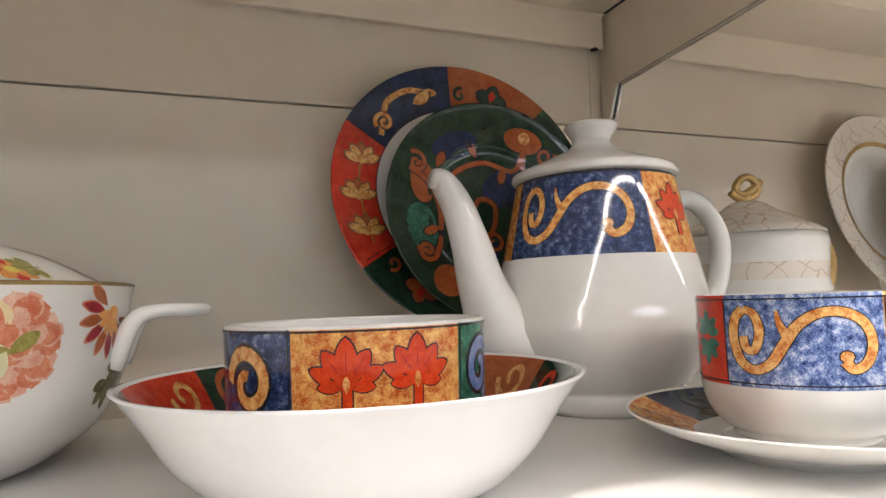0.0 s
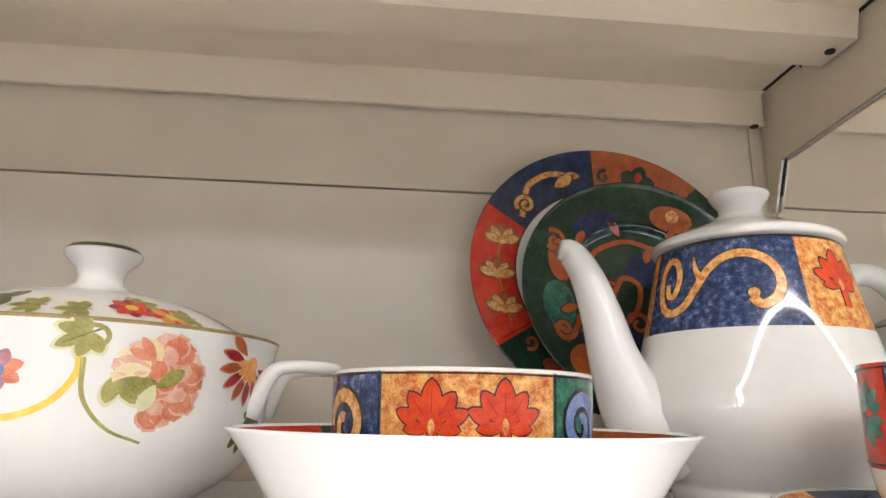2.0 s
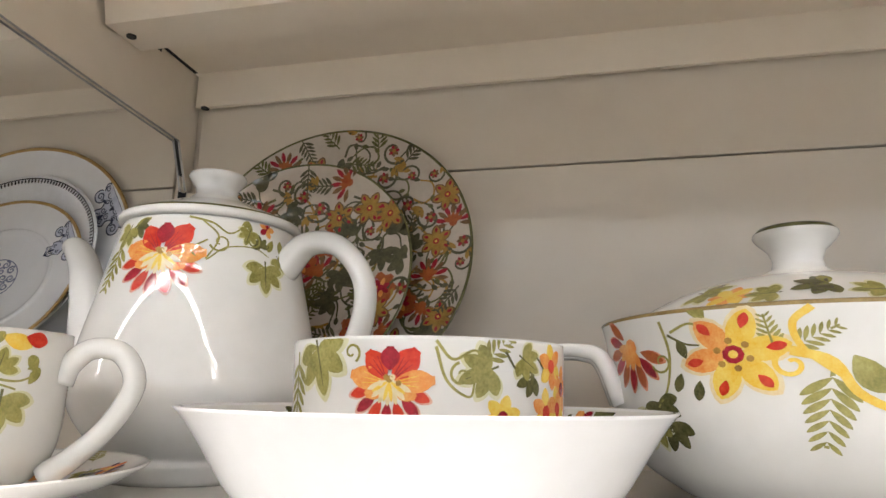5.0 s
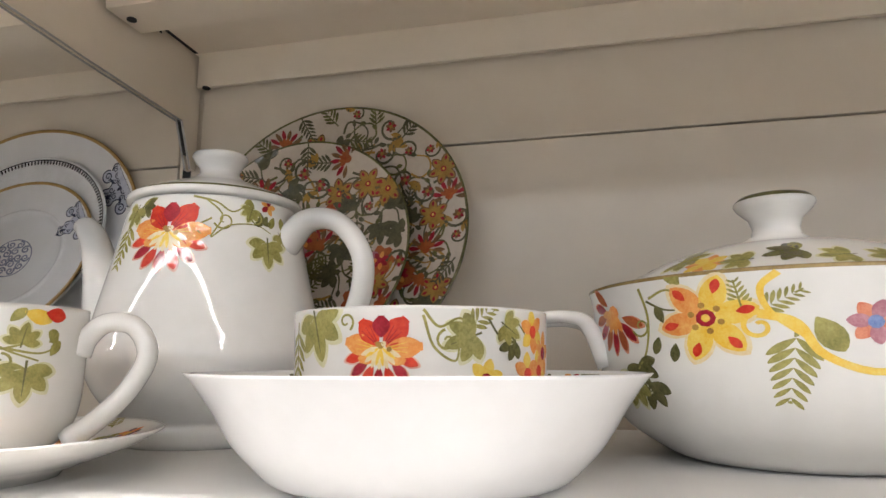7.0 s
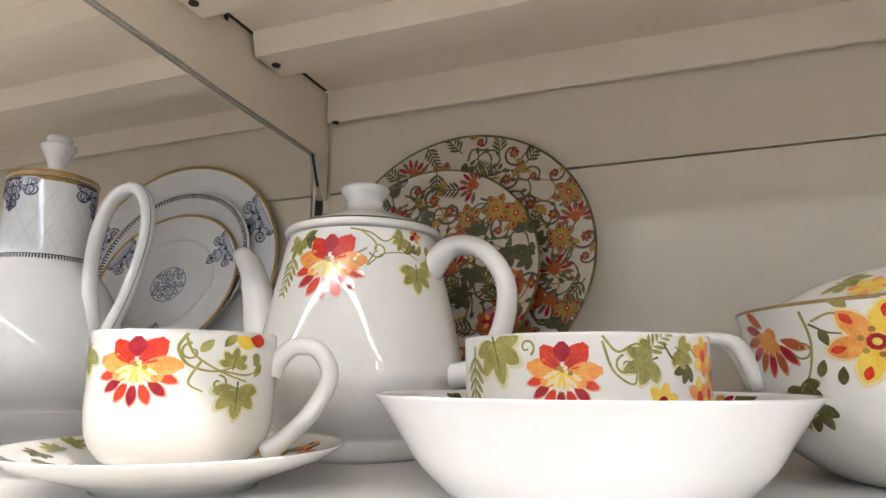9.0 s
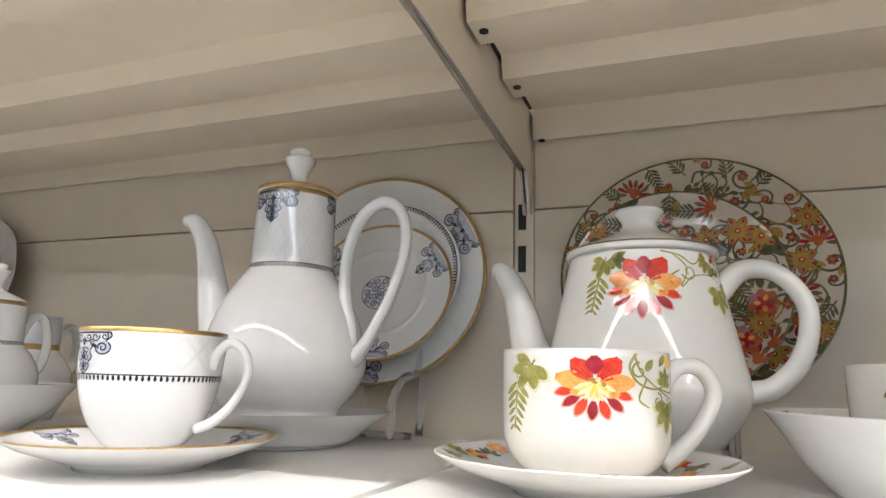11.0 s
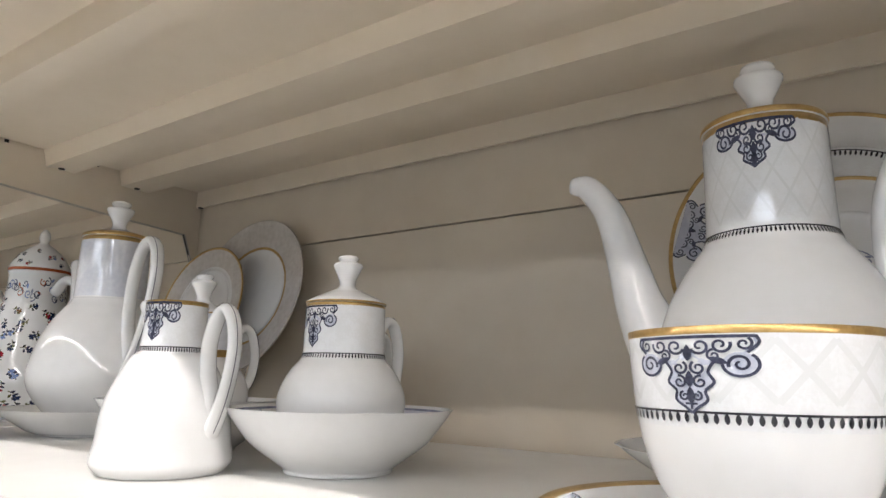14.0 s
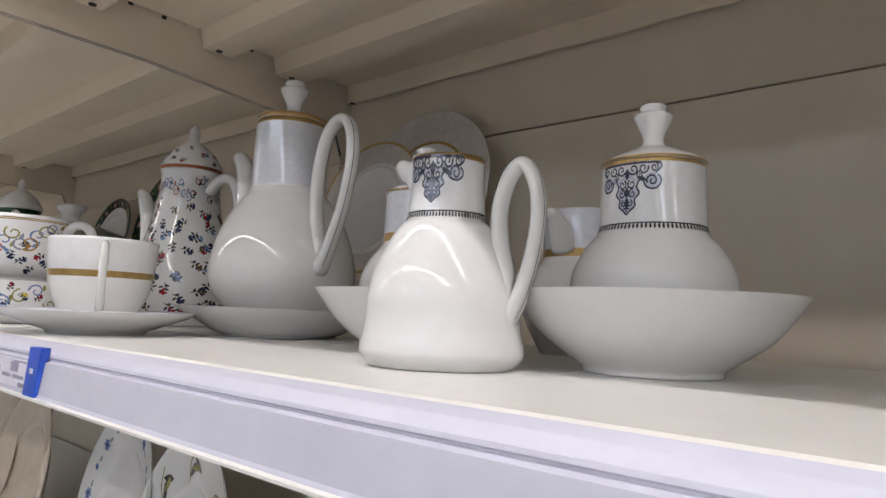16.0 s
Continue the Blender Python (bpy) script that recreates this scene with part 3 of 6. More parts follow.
def deep_bowl(name, m, R, H, foot, label, mats=None, paint=None, painter=None, mat=None, group="", bulge=0.0, thick=0.0022, square=0.0, inner=None):
    mat = mat or PORCELAIN
    out = [(foot * 0.9, 0.0), (foot, 0.0005), (foot * 1.02, H * 0.07), (foot * 1.16, H * 0.16), (R * (0.76 + bulge), H * 0.45), (R * (0.90 + bulge * 0.6), H * 0.76), (R * 0.985, H * 0.975), (R, H)]
    if bulge:
        out = [(R * a, H * b) for a, b in ((0.585, 0.0), (0.62, 0.006), (0.665, 0.05), (0.722, 0.17), (0.782, 0.31), (0.825, 0.44), (0.888, 0.665), (0.955, 0.88), (1.0, 1.0))]
    o = [(q[0], q[1]) for q in smooth_line(out, 30)]
    i = [(max(q[0] - thick, 0.001), q[1] + (thick if q[1] < H * 0.5 else thick * 0.4 * (1 - q[1] / H))) for q in o[3:]][::-1]
    ob = thing(name, m, label, "bowl", group)
    lathe("body", [(0, 0.001)] + o + i + [(0, i[-1][1])], mats or [mat], ob, 96, paint, square=square)
    if inner:
        strip = [(q[0] - 0.0003, q[1] + 0.0002) for q in i if H * 0.42 < q[1] < H * 0.985]
        lathe("inside_rim", strip, inner[0], ob, 96, inner[1], "painted inside rim")
        p = Paint(round_place([(q[0], q[1]) for q in strip[::-1]], 0))
        p.layer = -0.0006
        inner[2](p)
        p.build("inside_decor", ob, "glazed painted ornament")
    if painter:
        p = Paint(round_place(o, 0))
        painter(p)
        p.build("painted_decor", ob, "glazed painted ornament")
    return ob


def straight_bowl(m, R, H, label, mats, paint, painter=None, zsplit=()):
    """A small straight-sided bowl with a painted band."""
    out = [(R * 0.62, 0.0), (R * 0.66, 0.0006), (R * 0.84, 0.005), (R * 0.955, 0.012), (R * 0.985, 0.018)]
    o = [(q[0], q[1]) for q in smooth_line(out, 14)] + [(R * (0.985 + 0.015 * t), 0.018 + (H - 0.018) * t) for t in np.linspace(0.05, 1, 24)]
    i = [(q[0] - 0.002, max(q[1], 0.003)) for q in o[6:]][::-1]
    ob = thing("serving_bowl", m, label, "bowl")
    lathe("body", [(0, 0.001)] + o + i + [(0, 0.003)], mats, ob, 120, paint)
    if painter:
        p = Paint(round_place([q for q in o if q[1] >= 0.017], 0))
        painter(p)
        p.build("painted_decor", ob, "glazed painted ornament")
    return ob


def cup(m, side, label, mats, paint, painter=None, handle_turn=0.0, handle=None, mat=None, group=""):
    """A tea cup: side lists the outer (r, z); handle lists (reach, z, thickness)."""
    o = [(q[0], q[1]) for q in smooth_line(side, 44)]
    i = [(max(q[0] - 0.0018, 0.001), max(q[1], 0.004)) for q in o[4:]][::-1]
    ob = thing("tea_cup", m, label, "cup", group)
    lathe("body", [(0, 0.001)] + o + i + [(0, 0.004)], mats, ob, 120, paint)
    if painter:
        p = Paint(round_place(o, 0))
        painter(p)
        p.build("painted_decor", ob, "glazed painted ornament")
    a = radians(handle_turn)
    c, s = math.cos(a), math.sin(a)
    tube("handle", [(u * c, u * s, v) for u, v, r in handle], [q[2] for q in handle], mat or mats[0], ob, 40, 14, flat=1.15, side=(-s, c, 0))
    return ob


def saucer(m, R, label, mats, paint=None, painter=None, group="saucers"):
    up = [(0, 0.005), (R * 0.40, 0.005), (R * 0.46, 0.0062), (R * 0.62, 0.0085), (R * 0.86, 0.0145), (R, 0.019)]
    dense = [(q[0], q[1]) for q in smooth_line(up, 30)][::-1]
    prof = [(0, 0.001), (R * 0.44, 0.001), (R * 0.45, 0.0), (R * 0.48, 0.0), (R * 0.50, 0.0025), (R * 0.66, 0.0065), (R * 0.88, 0.0125), (R + 0.0003, 0.018), (R + 0.0006, 0.0186)]
    ob = thing("saucer", m, label, "saucer", group)
    lathe("dish", prof + dense, mats, ob, 96, paint)
    if painter:
        p = Paint(top_place(dense[::-1]))
        painter(p, R)
        p.build("painted_decor", ob, "glazed painted ornament")
    return ob


TALL = [(0.044, 0.0), (0.0465, 0.002), (0.0485, 0.008), (0.0580, 0.020), (0.0655, 0.033), (0.0680, 0.046), (0.0658, 0.062), (0.0600, 0.082), (0.052, 0.099), (0.0435, 0.112), (0.0378, 0.1195), (0.0358, 0.124), (0.0350, 0.128), (0.0341, 0.165), (0.0338, 0.190)]


def tall_pot(m, label, mats, paint, painter=None, mat=None, spout_turn=180.0, handle_turn=0.0, lid_mats=None):
    """A tall coffee pot: round belly, straight neck, flat lid with a baluster knob, long spout and a high loop handle."""
    mat = mat or BONE
    ob = thing("coffee_pot", m, label, "coffee pot")
    o = [(q[0], q[1]) for q in smooth_line(TALL, 80)]
    lathe("body", [(0, 0.002), (0.04, 0.002), (0.041, 0.0)] + o + [(0.032, 0.1905), (0, 0.1905)], mats, ob, 120, paint)
    if painter:
        p = Paint(round_place(o, 0))
        painter(p)
        p.build("painted_decor", ob, "glazed painted ornament")
    lid = [(0, 0.1907), (0.0345, 0.1907), (0.0350, 0.1920), (0.0345, 0.1940), (0.028, 0.1965), (0.014, 0.2005), (0.0085, 0.2025), (0.0068, 0.2055), (0.0074, 0.2105), (0.0115, 0.2185), (0.0138, 0.2230), (0.0138, 0.2252),
           (0.0096, 0.2266), (0.0084, 0.2282), (0.0100, 0.2302), (0.0094, 0.2328), (0.005, 0.2342), (0, 0.2345)]
    lathe("lid", lid, lid_mats or [mat, GOLD], ob, 60, lambda r, z, a: 1 if r > 0.031 and z < 0.1955 else 0)
    a = radians(spout_turn)
    c, s = math.cos(a), math.sin(a)
    pts = [(0.052, 0.050), (0.066, 0.064), (0.078, 0.090), (0.086, 0.120), (0.096, 0.152), (0.110, 0.172), (0.122, 0.176)]
    tube("spout", [(u * c, u * s, v) for u, v in pts], [0.026, 0.0205, 0.0155, 0.0125, 0.0100, 0.0085, 0.006], mat, ob, 36, 18, side=(-s, c, 0))
    a = radians(handle_turn)
    c, s = math.cos(a), math.sin(a)
    pts = [(0.0625, 0.046), (0.078, 0.066), (0.096, 0.100), (0.1075, 0.140), (0.1035, 0.168), (0.087, 0.179), (0.067, 0.169), (0.0555, 0.142), (0.053, 0.114), (0.0548, 0.096), (0.0590, 0.078), (0.0620, 0.060)]
    tube("handle", [(u * c, u * s, v) for u, v in pts], [0.0066, 0.0050, 0.0045, 0.0046, 0.0048, 0.0050, 0.0048, 0.0047, 0.0048, 0.0050, 0.0054, 0.0058], mat, ob, 48, 14, flat=1.35, side=(-s, c, 0), stripe=ORNLINE)
    return ob

# ---- painted decoration ----
class Girth:
    """Degrees round a turned side to metres of girth."""

    def __init__(self, p, radius):
        self.p, self.radius = p, radius

    def u(self, deg):
        return radians(deg) * self.radius


def ring_radius(pl):
    a, b = Vector(pl.place(0, 0.05, 0)), Vector(pl.place(0.001, 0.05, 0))
    return 0.001 / max((a - b).length, 1e-6) * math.hypot(a.x, a.y)


S_MAIN = [(0.115, 0.93), (0.050, 0.78), (0.035, 0.50), (0.085, 0.22), (0.180, 0.11), (0.285, 0.20), (0.370, 0.44), (0.460, 0.70), (0.590, 0.86), (0.740, 0.87), (0.870, 0.73), (0.920, 0.48), (0.880, 0.24), (0.790, 0.14), (0.730, 0.24)]


def scroll(p, u0, u1, v0, v1, flip=False):
    """A waved scroll with curled ends filling a rectangle of the band."""
    p.motif("painted_scroll")
    w, h = u1 - u0, v1 - v0

    def q(pts):
        return [(u0 + w * ((1 - x) if flip else x), v0 + h * y) for x, y in pts]
    for width, mat, lift in ((0.146 * h, BLACKLINE, 0.0), (0.118 * h, SCROLL, 0.00012)):
        p.line(q(S_MAIN), width, mat, lift, n=60)
        p.line(q([(0.115, 0.93), (0.190, 0.86), (0.225, 0.62), (0.185, 0.38), (0.125, 0.40), (0.110, 0.56)]), width * 0.85, mat, lift + 0.00002, n=30)
        p.line(q([(0.40, 0.55), (0.355, 0.74), (0.340, 0.90)]), width * 0.9, mat, lift + 0.00003, n=12, taper=0.75)
        p.dot(*q([(0.745, 0.30)])[0], width * 0.62, mat, lift + 0.00004)


def lotus(p, x, y, s, body=None, heart=None):
    """A pointed seven-petalled lotus on a short stem, with a thin dark outline."""
    p.motif("painted_lotus")
    body, heart = body or VERMILION, heart or SCROLL
    fan = ((90, 0.98, 0.44), (56, 0.86, 0.38), (124, 0.86, 0.38), (24, 0.84, 0.34), (156, 0.84, 0.34), (-4, 0.60, 0.26), (184, 0.60, 0.26))
    for grow, m, lift in ((1.10, BLACKLINE, 0.0001), (1.0, body, 0.00016)):
        for k, l, w in fan:
            p.petal(x, y, k, l * s * (1 + (grow - 1) * 0.45), (w + (grow - 1) * 0.55) * s, m, lift + 0.000004 * (k % 5), tip=0.1)
        p.line([(x, y + 0.15 * s), (x + 0.02 * s, y - 0.25 * s), (x, y - 0.62 * s)], (0.20 if m is body else 0.26) * s, m, lift + 0.00003, n=8)
        p.dot(x, y + 0.10 * s, (0.22 if m is body else 0.24) * s, m, lift + 0.00004)
    p.petal(x, y - 0.16 * s, 90, 0.34 * s, 0.15 * s, heart, 0.0003, tip=1.2)
    for k in (56, 90, 124):
        a = radians(k)
        p.line([(x + 0.30 * s * math.cos(a), y + 0.30 * s * math.sin(a)), (x + 0.72 * s * math.cos(a), y + 0.72 * s * math.sin(a))], 0.022 * s, CRIMSON, 0.0003, taper=0.6)


def paint_pot_scroll(p, R=0):
    g = Girth(p, ring_radius(p))
    scroll(p, g.u(184), g.u(262), 0.1035, 0.1435)
    lotus(p, g.u(290), 0.121, 0.0205)
    scroll(p, g.u(10), g.u(80), 0.1035, 0.1435)
    lotus(p, g.u(110), 0.121, 0.0205)


def paint_bowl_lotus(p, R=0):
    g = Girth(p, ring_radius(p))
    for k in (0, 180):
        lotus(p, g.u(252 + k), 0.0310, 0.0165)
        lotus(p, g.u(279 + k), 0.0315, 0.0165)
        p.spiral(g.u(318 + k), 0.032, 0.013, -70, 1.5, 0.0058, MIDBLUE, 0.0, 1, BLACKLINE)
        p.spiral(g.u(209 + k), 0.031, 0.013, 180, 1.3, 0.0055, SCROLL, 0.0, -1, BLACKLINE)
    p.motif("painted_decor")
    for z, w in ((0.0176, 0.0006), (0.0494, 0.0007)):
        p.line([(u, z) for u in np.linspace(g.u(0), g.u(360), 120)], w, BLACKLINE, 0.0001)
    for d in (230, 301, 355, 50, 121, 175):
        p.line([(g.u(d), 0.0175), (g.u(d), 0.0505)], 0.0006, BLACKLINE, 0.0001, n=8)


def paint_cup_scroll(p, R=0):
    g = Girth(p, ring_radius(p))
    for k in (0, 180):
        scroll(p, g.u(183 + k), g.u(262 + k), 0.0285, 0.0585)
        lotus(p, g.u(293 + k), 0.0425, 0.0165)
        p.leafy(g.u(163 + k), 0.046, 90, 0.010, GREEN)
        p.leafy(g.u(163 + k), 0.042, 270, 0.010, GREEN)
        p.motif("painted_decor")
        for z in (0.0262, 0.0602):
            p.line([(u, z) for u in np.linspace(g.u(k), g.u(k + 180), 60)], 0.0006, BLACKLINE, 0.0001)
        for d in (180, 265, 325):
            p.line([(g.u(d + k), 0.0265), (g.u(d + k), 0.0605)], 0.0006, BLACKLINE, 0.0001, n=8)


def paint_saucer_scroll(p, R):
    for k in range(8):
        a = radians(45 * k + 2)
        p.spiral(0.82 * R * math.cos(a), 0.82 * R * math.sin(a), 0.009, 45 * k, 1.2, 0.003, SCROLL if k % 2 else DKGREEN, 0.0, 1, BLACKLINE)


def polar(r, deg):
    return (r * math.cos(radians(deg)), r * math.sin(radians(deg)))


def paint_plate_scroll(p, R):
    p.joined = True
    def arc(r, a0, a1, n=12):
        return [polar(r, a0 + (a1 - a0) * i / (n - 1)) for i in range(n)]
    for a0 in (95, 310):
        p.line([polar(0.080, a0 + 50), polar(0.086, a0 + 42), polar(0.094, a0 + 34), polar(0.094, a0 + 22), polar(0.088, a0 + 12)], 0.0045, SCROLL, 0.0, n=24)
        p.spiral(*polar(0.084, a0 + 43), 0.008, a0 + 120, 1.3, 0.0036, SCROLL, 0.0001, -1, BLACKLINE)
        p.petal(*polar(0.083, a0 + 22), a0 - 60, 0.017, 0.009, SCROLL, 0.0001, edge=BLACKLINE)
        p.petal(*polar(0.090, a0 + 14), a0 - 100, 0.012, 0.006, SCROLL, 0.0001)
    p.line([polar(0.088, 158), polar(0.086, 180), polar(0.088, 207)], 0.0014, OCHRE, 0.00005, n=14)
    for d in (161, 180, 198):
        x, y = polar(0.087, d)
        for k in (-68, -34, 34, 68, 0):
            p.petal(x, y - 0.006, 90 + k, 0.0145, 0.0066, RUST if k == 0 else SCROLL, 0.0001 + 0.00001 * abs(k), tip=0.1, edge=BROWN)
        p.dot(x, y - 0.005, 0.0026, SCROLL, 0.0004)
    for a0 in (70, 288, 238):
        x, y = polar(0.086, a0)
        for k in (-75, 0, 75):
            p.petal(x, y, a0 + k, 0.013, 0.010, DKGREEN if a0 != 238 else RUST, 0.0001, edge=BLACKLINE)
        p.petal(x, y, a0, 0.009, 0.006, RED, 0.0003)
        for k in (-18, 18):
            p.spiral(*polar(0.085, a0 + k), 0.006, a0, 1.0, 0.003, DKGREEN if a0 != 238 else RUST, 0.0, 1)
    for d in (45, 95, 150, 212, 265, 310, 350):
        p.line([polar(0.0735, d), polar(0.101, d)], 0.0007, BLACKLINE, 0.0002, n=6)
    p.line(arc(0.0728, 0, 360, 90), 0.0008, BLACKLINE, 0.0002)


def paint_side_scroll(p, R):
    p.joined = True
    for x, y, rx, ry, m, a in ((-0.028, 0.052, 0.020, 0.010, NAVY, 20), (-0.056, 0.022, 0.010, 0.016, RUST, 0), (0.030, 0.058, 0.016, 0.010, RUST, -15), (-0.060, -0.012, 0.012, 0.018, GREEN, 5), (0.010, 0.020, 0.020, 0.014, NAVY, 30), (0.052, 0.020, 0.014, 0.02, NAVY, 0), (-0.02, -0.03, 0.02, 0.015, NAVY, 0), (-0.045, -0.052, 0.012, 0.012, RUST, 0), (0.01, -0.055, 0.02, 0.012, RUST, 0)):
        c, s = math.cos(radians(a)), math.sin(radians(a))
        p.poly([(x + rx * math.cos(t) * c - ry * math.sin(t) * s, y + rx * math.cos(t) * s + ry * math.sin(t) * c) for t in np.linspace(0, 6.283, 19)[:-1]], m, 0.0002)
    for pts in ([(-0.066, -0.028), (-0.050, -0.030), (-0.044, 0.0), (-0.052, 0.022), (-0.066, 0.032)], [(-0.034, 0.012), (-0.030, 0.030), (-0.005, 0.040), (0.02, 0.034), (0.03, 0.05)], [(-0.02, -0.005), (-0.012, 0.010), (0.0, 0.005), (-0.004, -0.014), (-0.02, -0.03)], [(0.02, 0.0), (0.04, -0.01), (0.05, -0.03), (0.04, -0.05)]):
        p.line(pts, 0.0052, BLACKLINE, 0.0004, n=26)
        p.line(pts, 0.0038, RUST, 0.0005, n=26)
    for x, y, t, h in ((-0.060, 0.036, 120, -1), (0.048, 0.046, 10, -1), (-0.004, -0.024, 150, -1), (0.036, -0.052, 220, 1)):
        p.spiral(x, y, 0.0085, t, 1.2, 0.0034, RUST, 0.0004, h, BLACKLINE)
    for x, y, t in ((-0.044, 0.034, 60), (-0.010, 0.044, 120), (0.012, 0.036, 250), (-0.046, -0.012, 200), (0.046, -0.020, 330)):
        p.petal(x, y, t, 0.014, 0.0065, RUST, 0.0005, tip=0.1, edge=BLACKLINE)
    p.spiral(-0.058, -0.030, 0.008, 0, 1.4, 0.004, RUST, 0.0005, -1, BLACKLINE)
    p.spiral(-0.022, 0.0, 0.007, 40, 1.3, 0.0035, RUST, 0.0005, 1, BLACKLINE)
    p.line([(0.028, 0.035), (0.031, 0.058)], 0.004, RUST, 0.0005, n=6)
    p.dot(0.031, 0.060, 0.005, SCROLL, 0.0006)


def lily(p, x, y, s, turn=0):
    """The large blossom: red crown petals, orange wings, a yellow heart and a fan of crimson drops. s is half its width."""
    p.motif("painted_flower")

    def off(r, deg):
        a = radians(turn + deg)
        return x + r * s * math.cos(a), y + r * s * math.sin(a)
    for k in (196, 219, 242, 265, 288, 312, 337):
        p.petal(*off(0.44, k), turn + k, s * 0.60, s * 0.26, CRIMSON if k in (219, 265, 312) else RED, 0.00004, tip=0.6, edge=PINK)
    for k, r, l, w, m in ((90, 0.30, 0.56, 0.48, CRIMSON), (168, 0.08, 0.96, 0.56, PETAL), (4, 0.08, 1.0, 0.54, PETAL), (205, 0.05, 0.62, 0.42, PETAL), (-28, 0.05, 0.66, 0.42, PETAL), (127, 0.12, 0.82, 0.54, RED), (50, 0.12, 0.90, 0.62, RED)):
        p.petal(*off(r, k), turn + k, l * s, s * w, m, 0.00016 + 0.00001 * (k % 7), tip=1.2)
    for k, m in ((127, CRIMSON), (50, CRIMSON), (168, YELLOW), (4, YELLOW)):
        for o in (-9, 0, 9):
            p.line([off(0.24, k + o), off(0.70, k + o * 1.2)], 0.026 * s, m, 0.00028, taper=0.6)
    for k in (200, 222, 244, 266, 288, 310, 334):
        p.petal(*off(0.06, 90), turn + k, s * 0.58, s * 0.16, CREAMY, 0.0003)
    for k in (211, 255, 277, 322):
        p.petal(*off(0.06, 90), turn + k, s * 0.50, s * 0.09, YELLOW, 0.00036)
    for k, r in ((60, 0.16), (120, 0.16), (0, 0.22), (180, 0.22)):
        p.dot(*off(r, k), s * 0.07, CREAMY if k % 120 else OCHRE, 0.0004)
    p.dot(*off(0.10, 90), s * 0.09, OCHRE, 0.0004)


def star(p, x, y, s, turn=0, body=None, tips=None, lift=0.0, rim=None):
    """A six-pointed star flower with red spots between its points."""
    p.motif("painted_flower")
    for k in range(6):
        p.petal(x, y, turn + 60 * k, s, s * 0.52, body or (PETAL if k in (2, 3) else YELLOW), lift, tip=0.1, edge=rim or CREAMY)
    for k in range(6):
        a = radians(turn + 60 * k)
        p.petal(x + 0.58 * s * math.cos(a), y + 0.58 * s * math.sin(a), turn + 60 * k, s * 0.34, s * 0.19, tips or RED, lift + 0.00025, tip=0.1)
        a = radians(turn + 60 * k + 30)
        p.dot(x + 0.30 * s * math.cos(a), y + 0.30 * s * math.sin(a), s * 0.07, OCHRE, lift + 0.00028)
    p.dot(x, y, s * 0.20, CRIMSON, lift + 0.0003)
    p.dot(x, y, s * 0.09, YELLOW, lift + 0.00035)


def daisy(p, x, y, s, turn=0, lift=0.0, second=None, edge=None, heart=None):
    """A half-open daisy: a fan of dark drops under a coral heart."""
    p.motif("painted_flower")
    for k in range(9):
        a = radians(turn - 100 + 25 * k)
        p.petal(x + 0.34 * s * math.cos(a), y + 0.34 * s * math.sin(a), turn - 100 + 25 * k, s * 0.68, s * 0.24, CRIMSON if k % 2 else second or MAUVE, lift, tip=0.6, edge=edge)
    for k in range(5):
        p.petal(x, y, turn - 60 + 30 * k, s * 0.55, s * 0.22, heart or CORAL, lift + 0.0002)
    p.dot(x, y, s * 0.22, heart or PETAL, lift + 0.0003)


def poppy(p, x, y, s, turn=0, lift=0.0):
    """A round full blossom of overlapping petals."""
    p.motif("painted_flower")
    for k in range(7):
        p.petal(x, y, turn + 51.4 * k, s, s * 0.78, (RUST, RUST, RUST, MAUVE)[k % 4], lift + 0.00002 * k, tip=1.4)
    for k in range(7):
        p.petal(x, y, turn + 25 + 51.4 * k, s * 0.62, s * 0.30, (CRIMSON, PETAL)[k % 2], lift + 0.0002)
    p.dot(x, y, s * 0.2, CRIMSON, lift + 0.0003)


def curl_spray(p, x, y, s, turn=0, hand=1, lift=0.0):
    """A hooked stem round a small dark flower, with an ochre leaf fan at its foot."""
    p.spiral(x, y, s, turn, 0.85, s * 0.20, SAGE, lift, hand)
    a = radians(turn)
    for k in (-50, -20, 15, 45):
        p.petal(x + s * math.cos(a), y + s * math.sin(a), turn + hand * 100 + k, s * 0.75, s * 0.30, OCHRE, lift + 0.0001)
    p.motif("painted_flower")
    for k in range(7):
        p.petal(x, y, turn + 51.4 * k, s * 0.40, s * 0.24, CRIMSON if k % 2 else BROWN, lift + 0.0003)
    p.dot(x, y, s * 0.13, OCHRE, lift + 0.0004)


def vine(p, pts, width=0.0011, mat=None):
    p.motif("painted_vine")
    p.line(pts, width, mat or LEAF, 0.00005, n=30, taper=0.4)


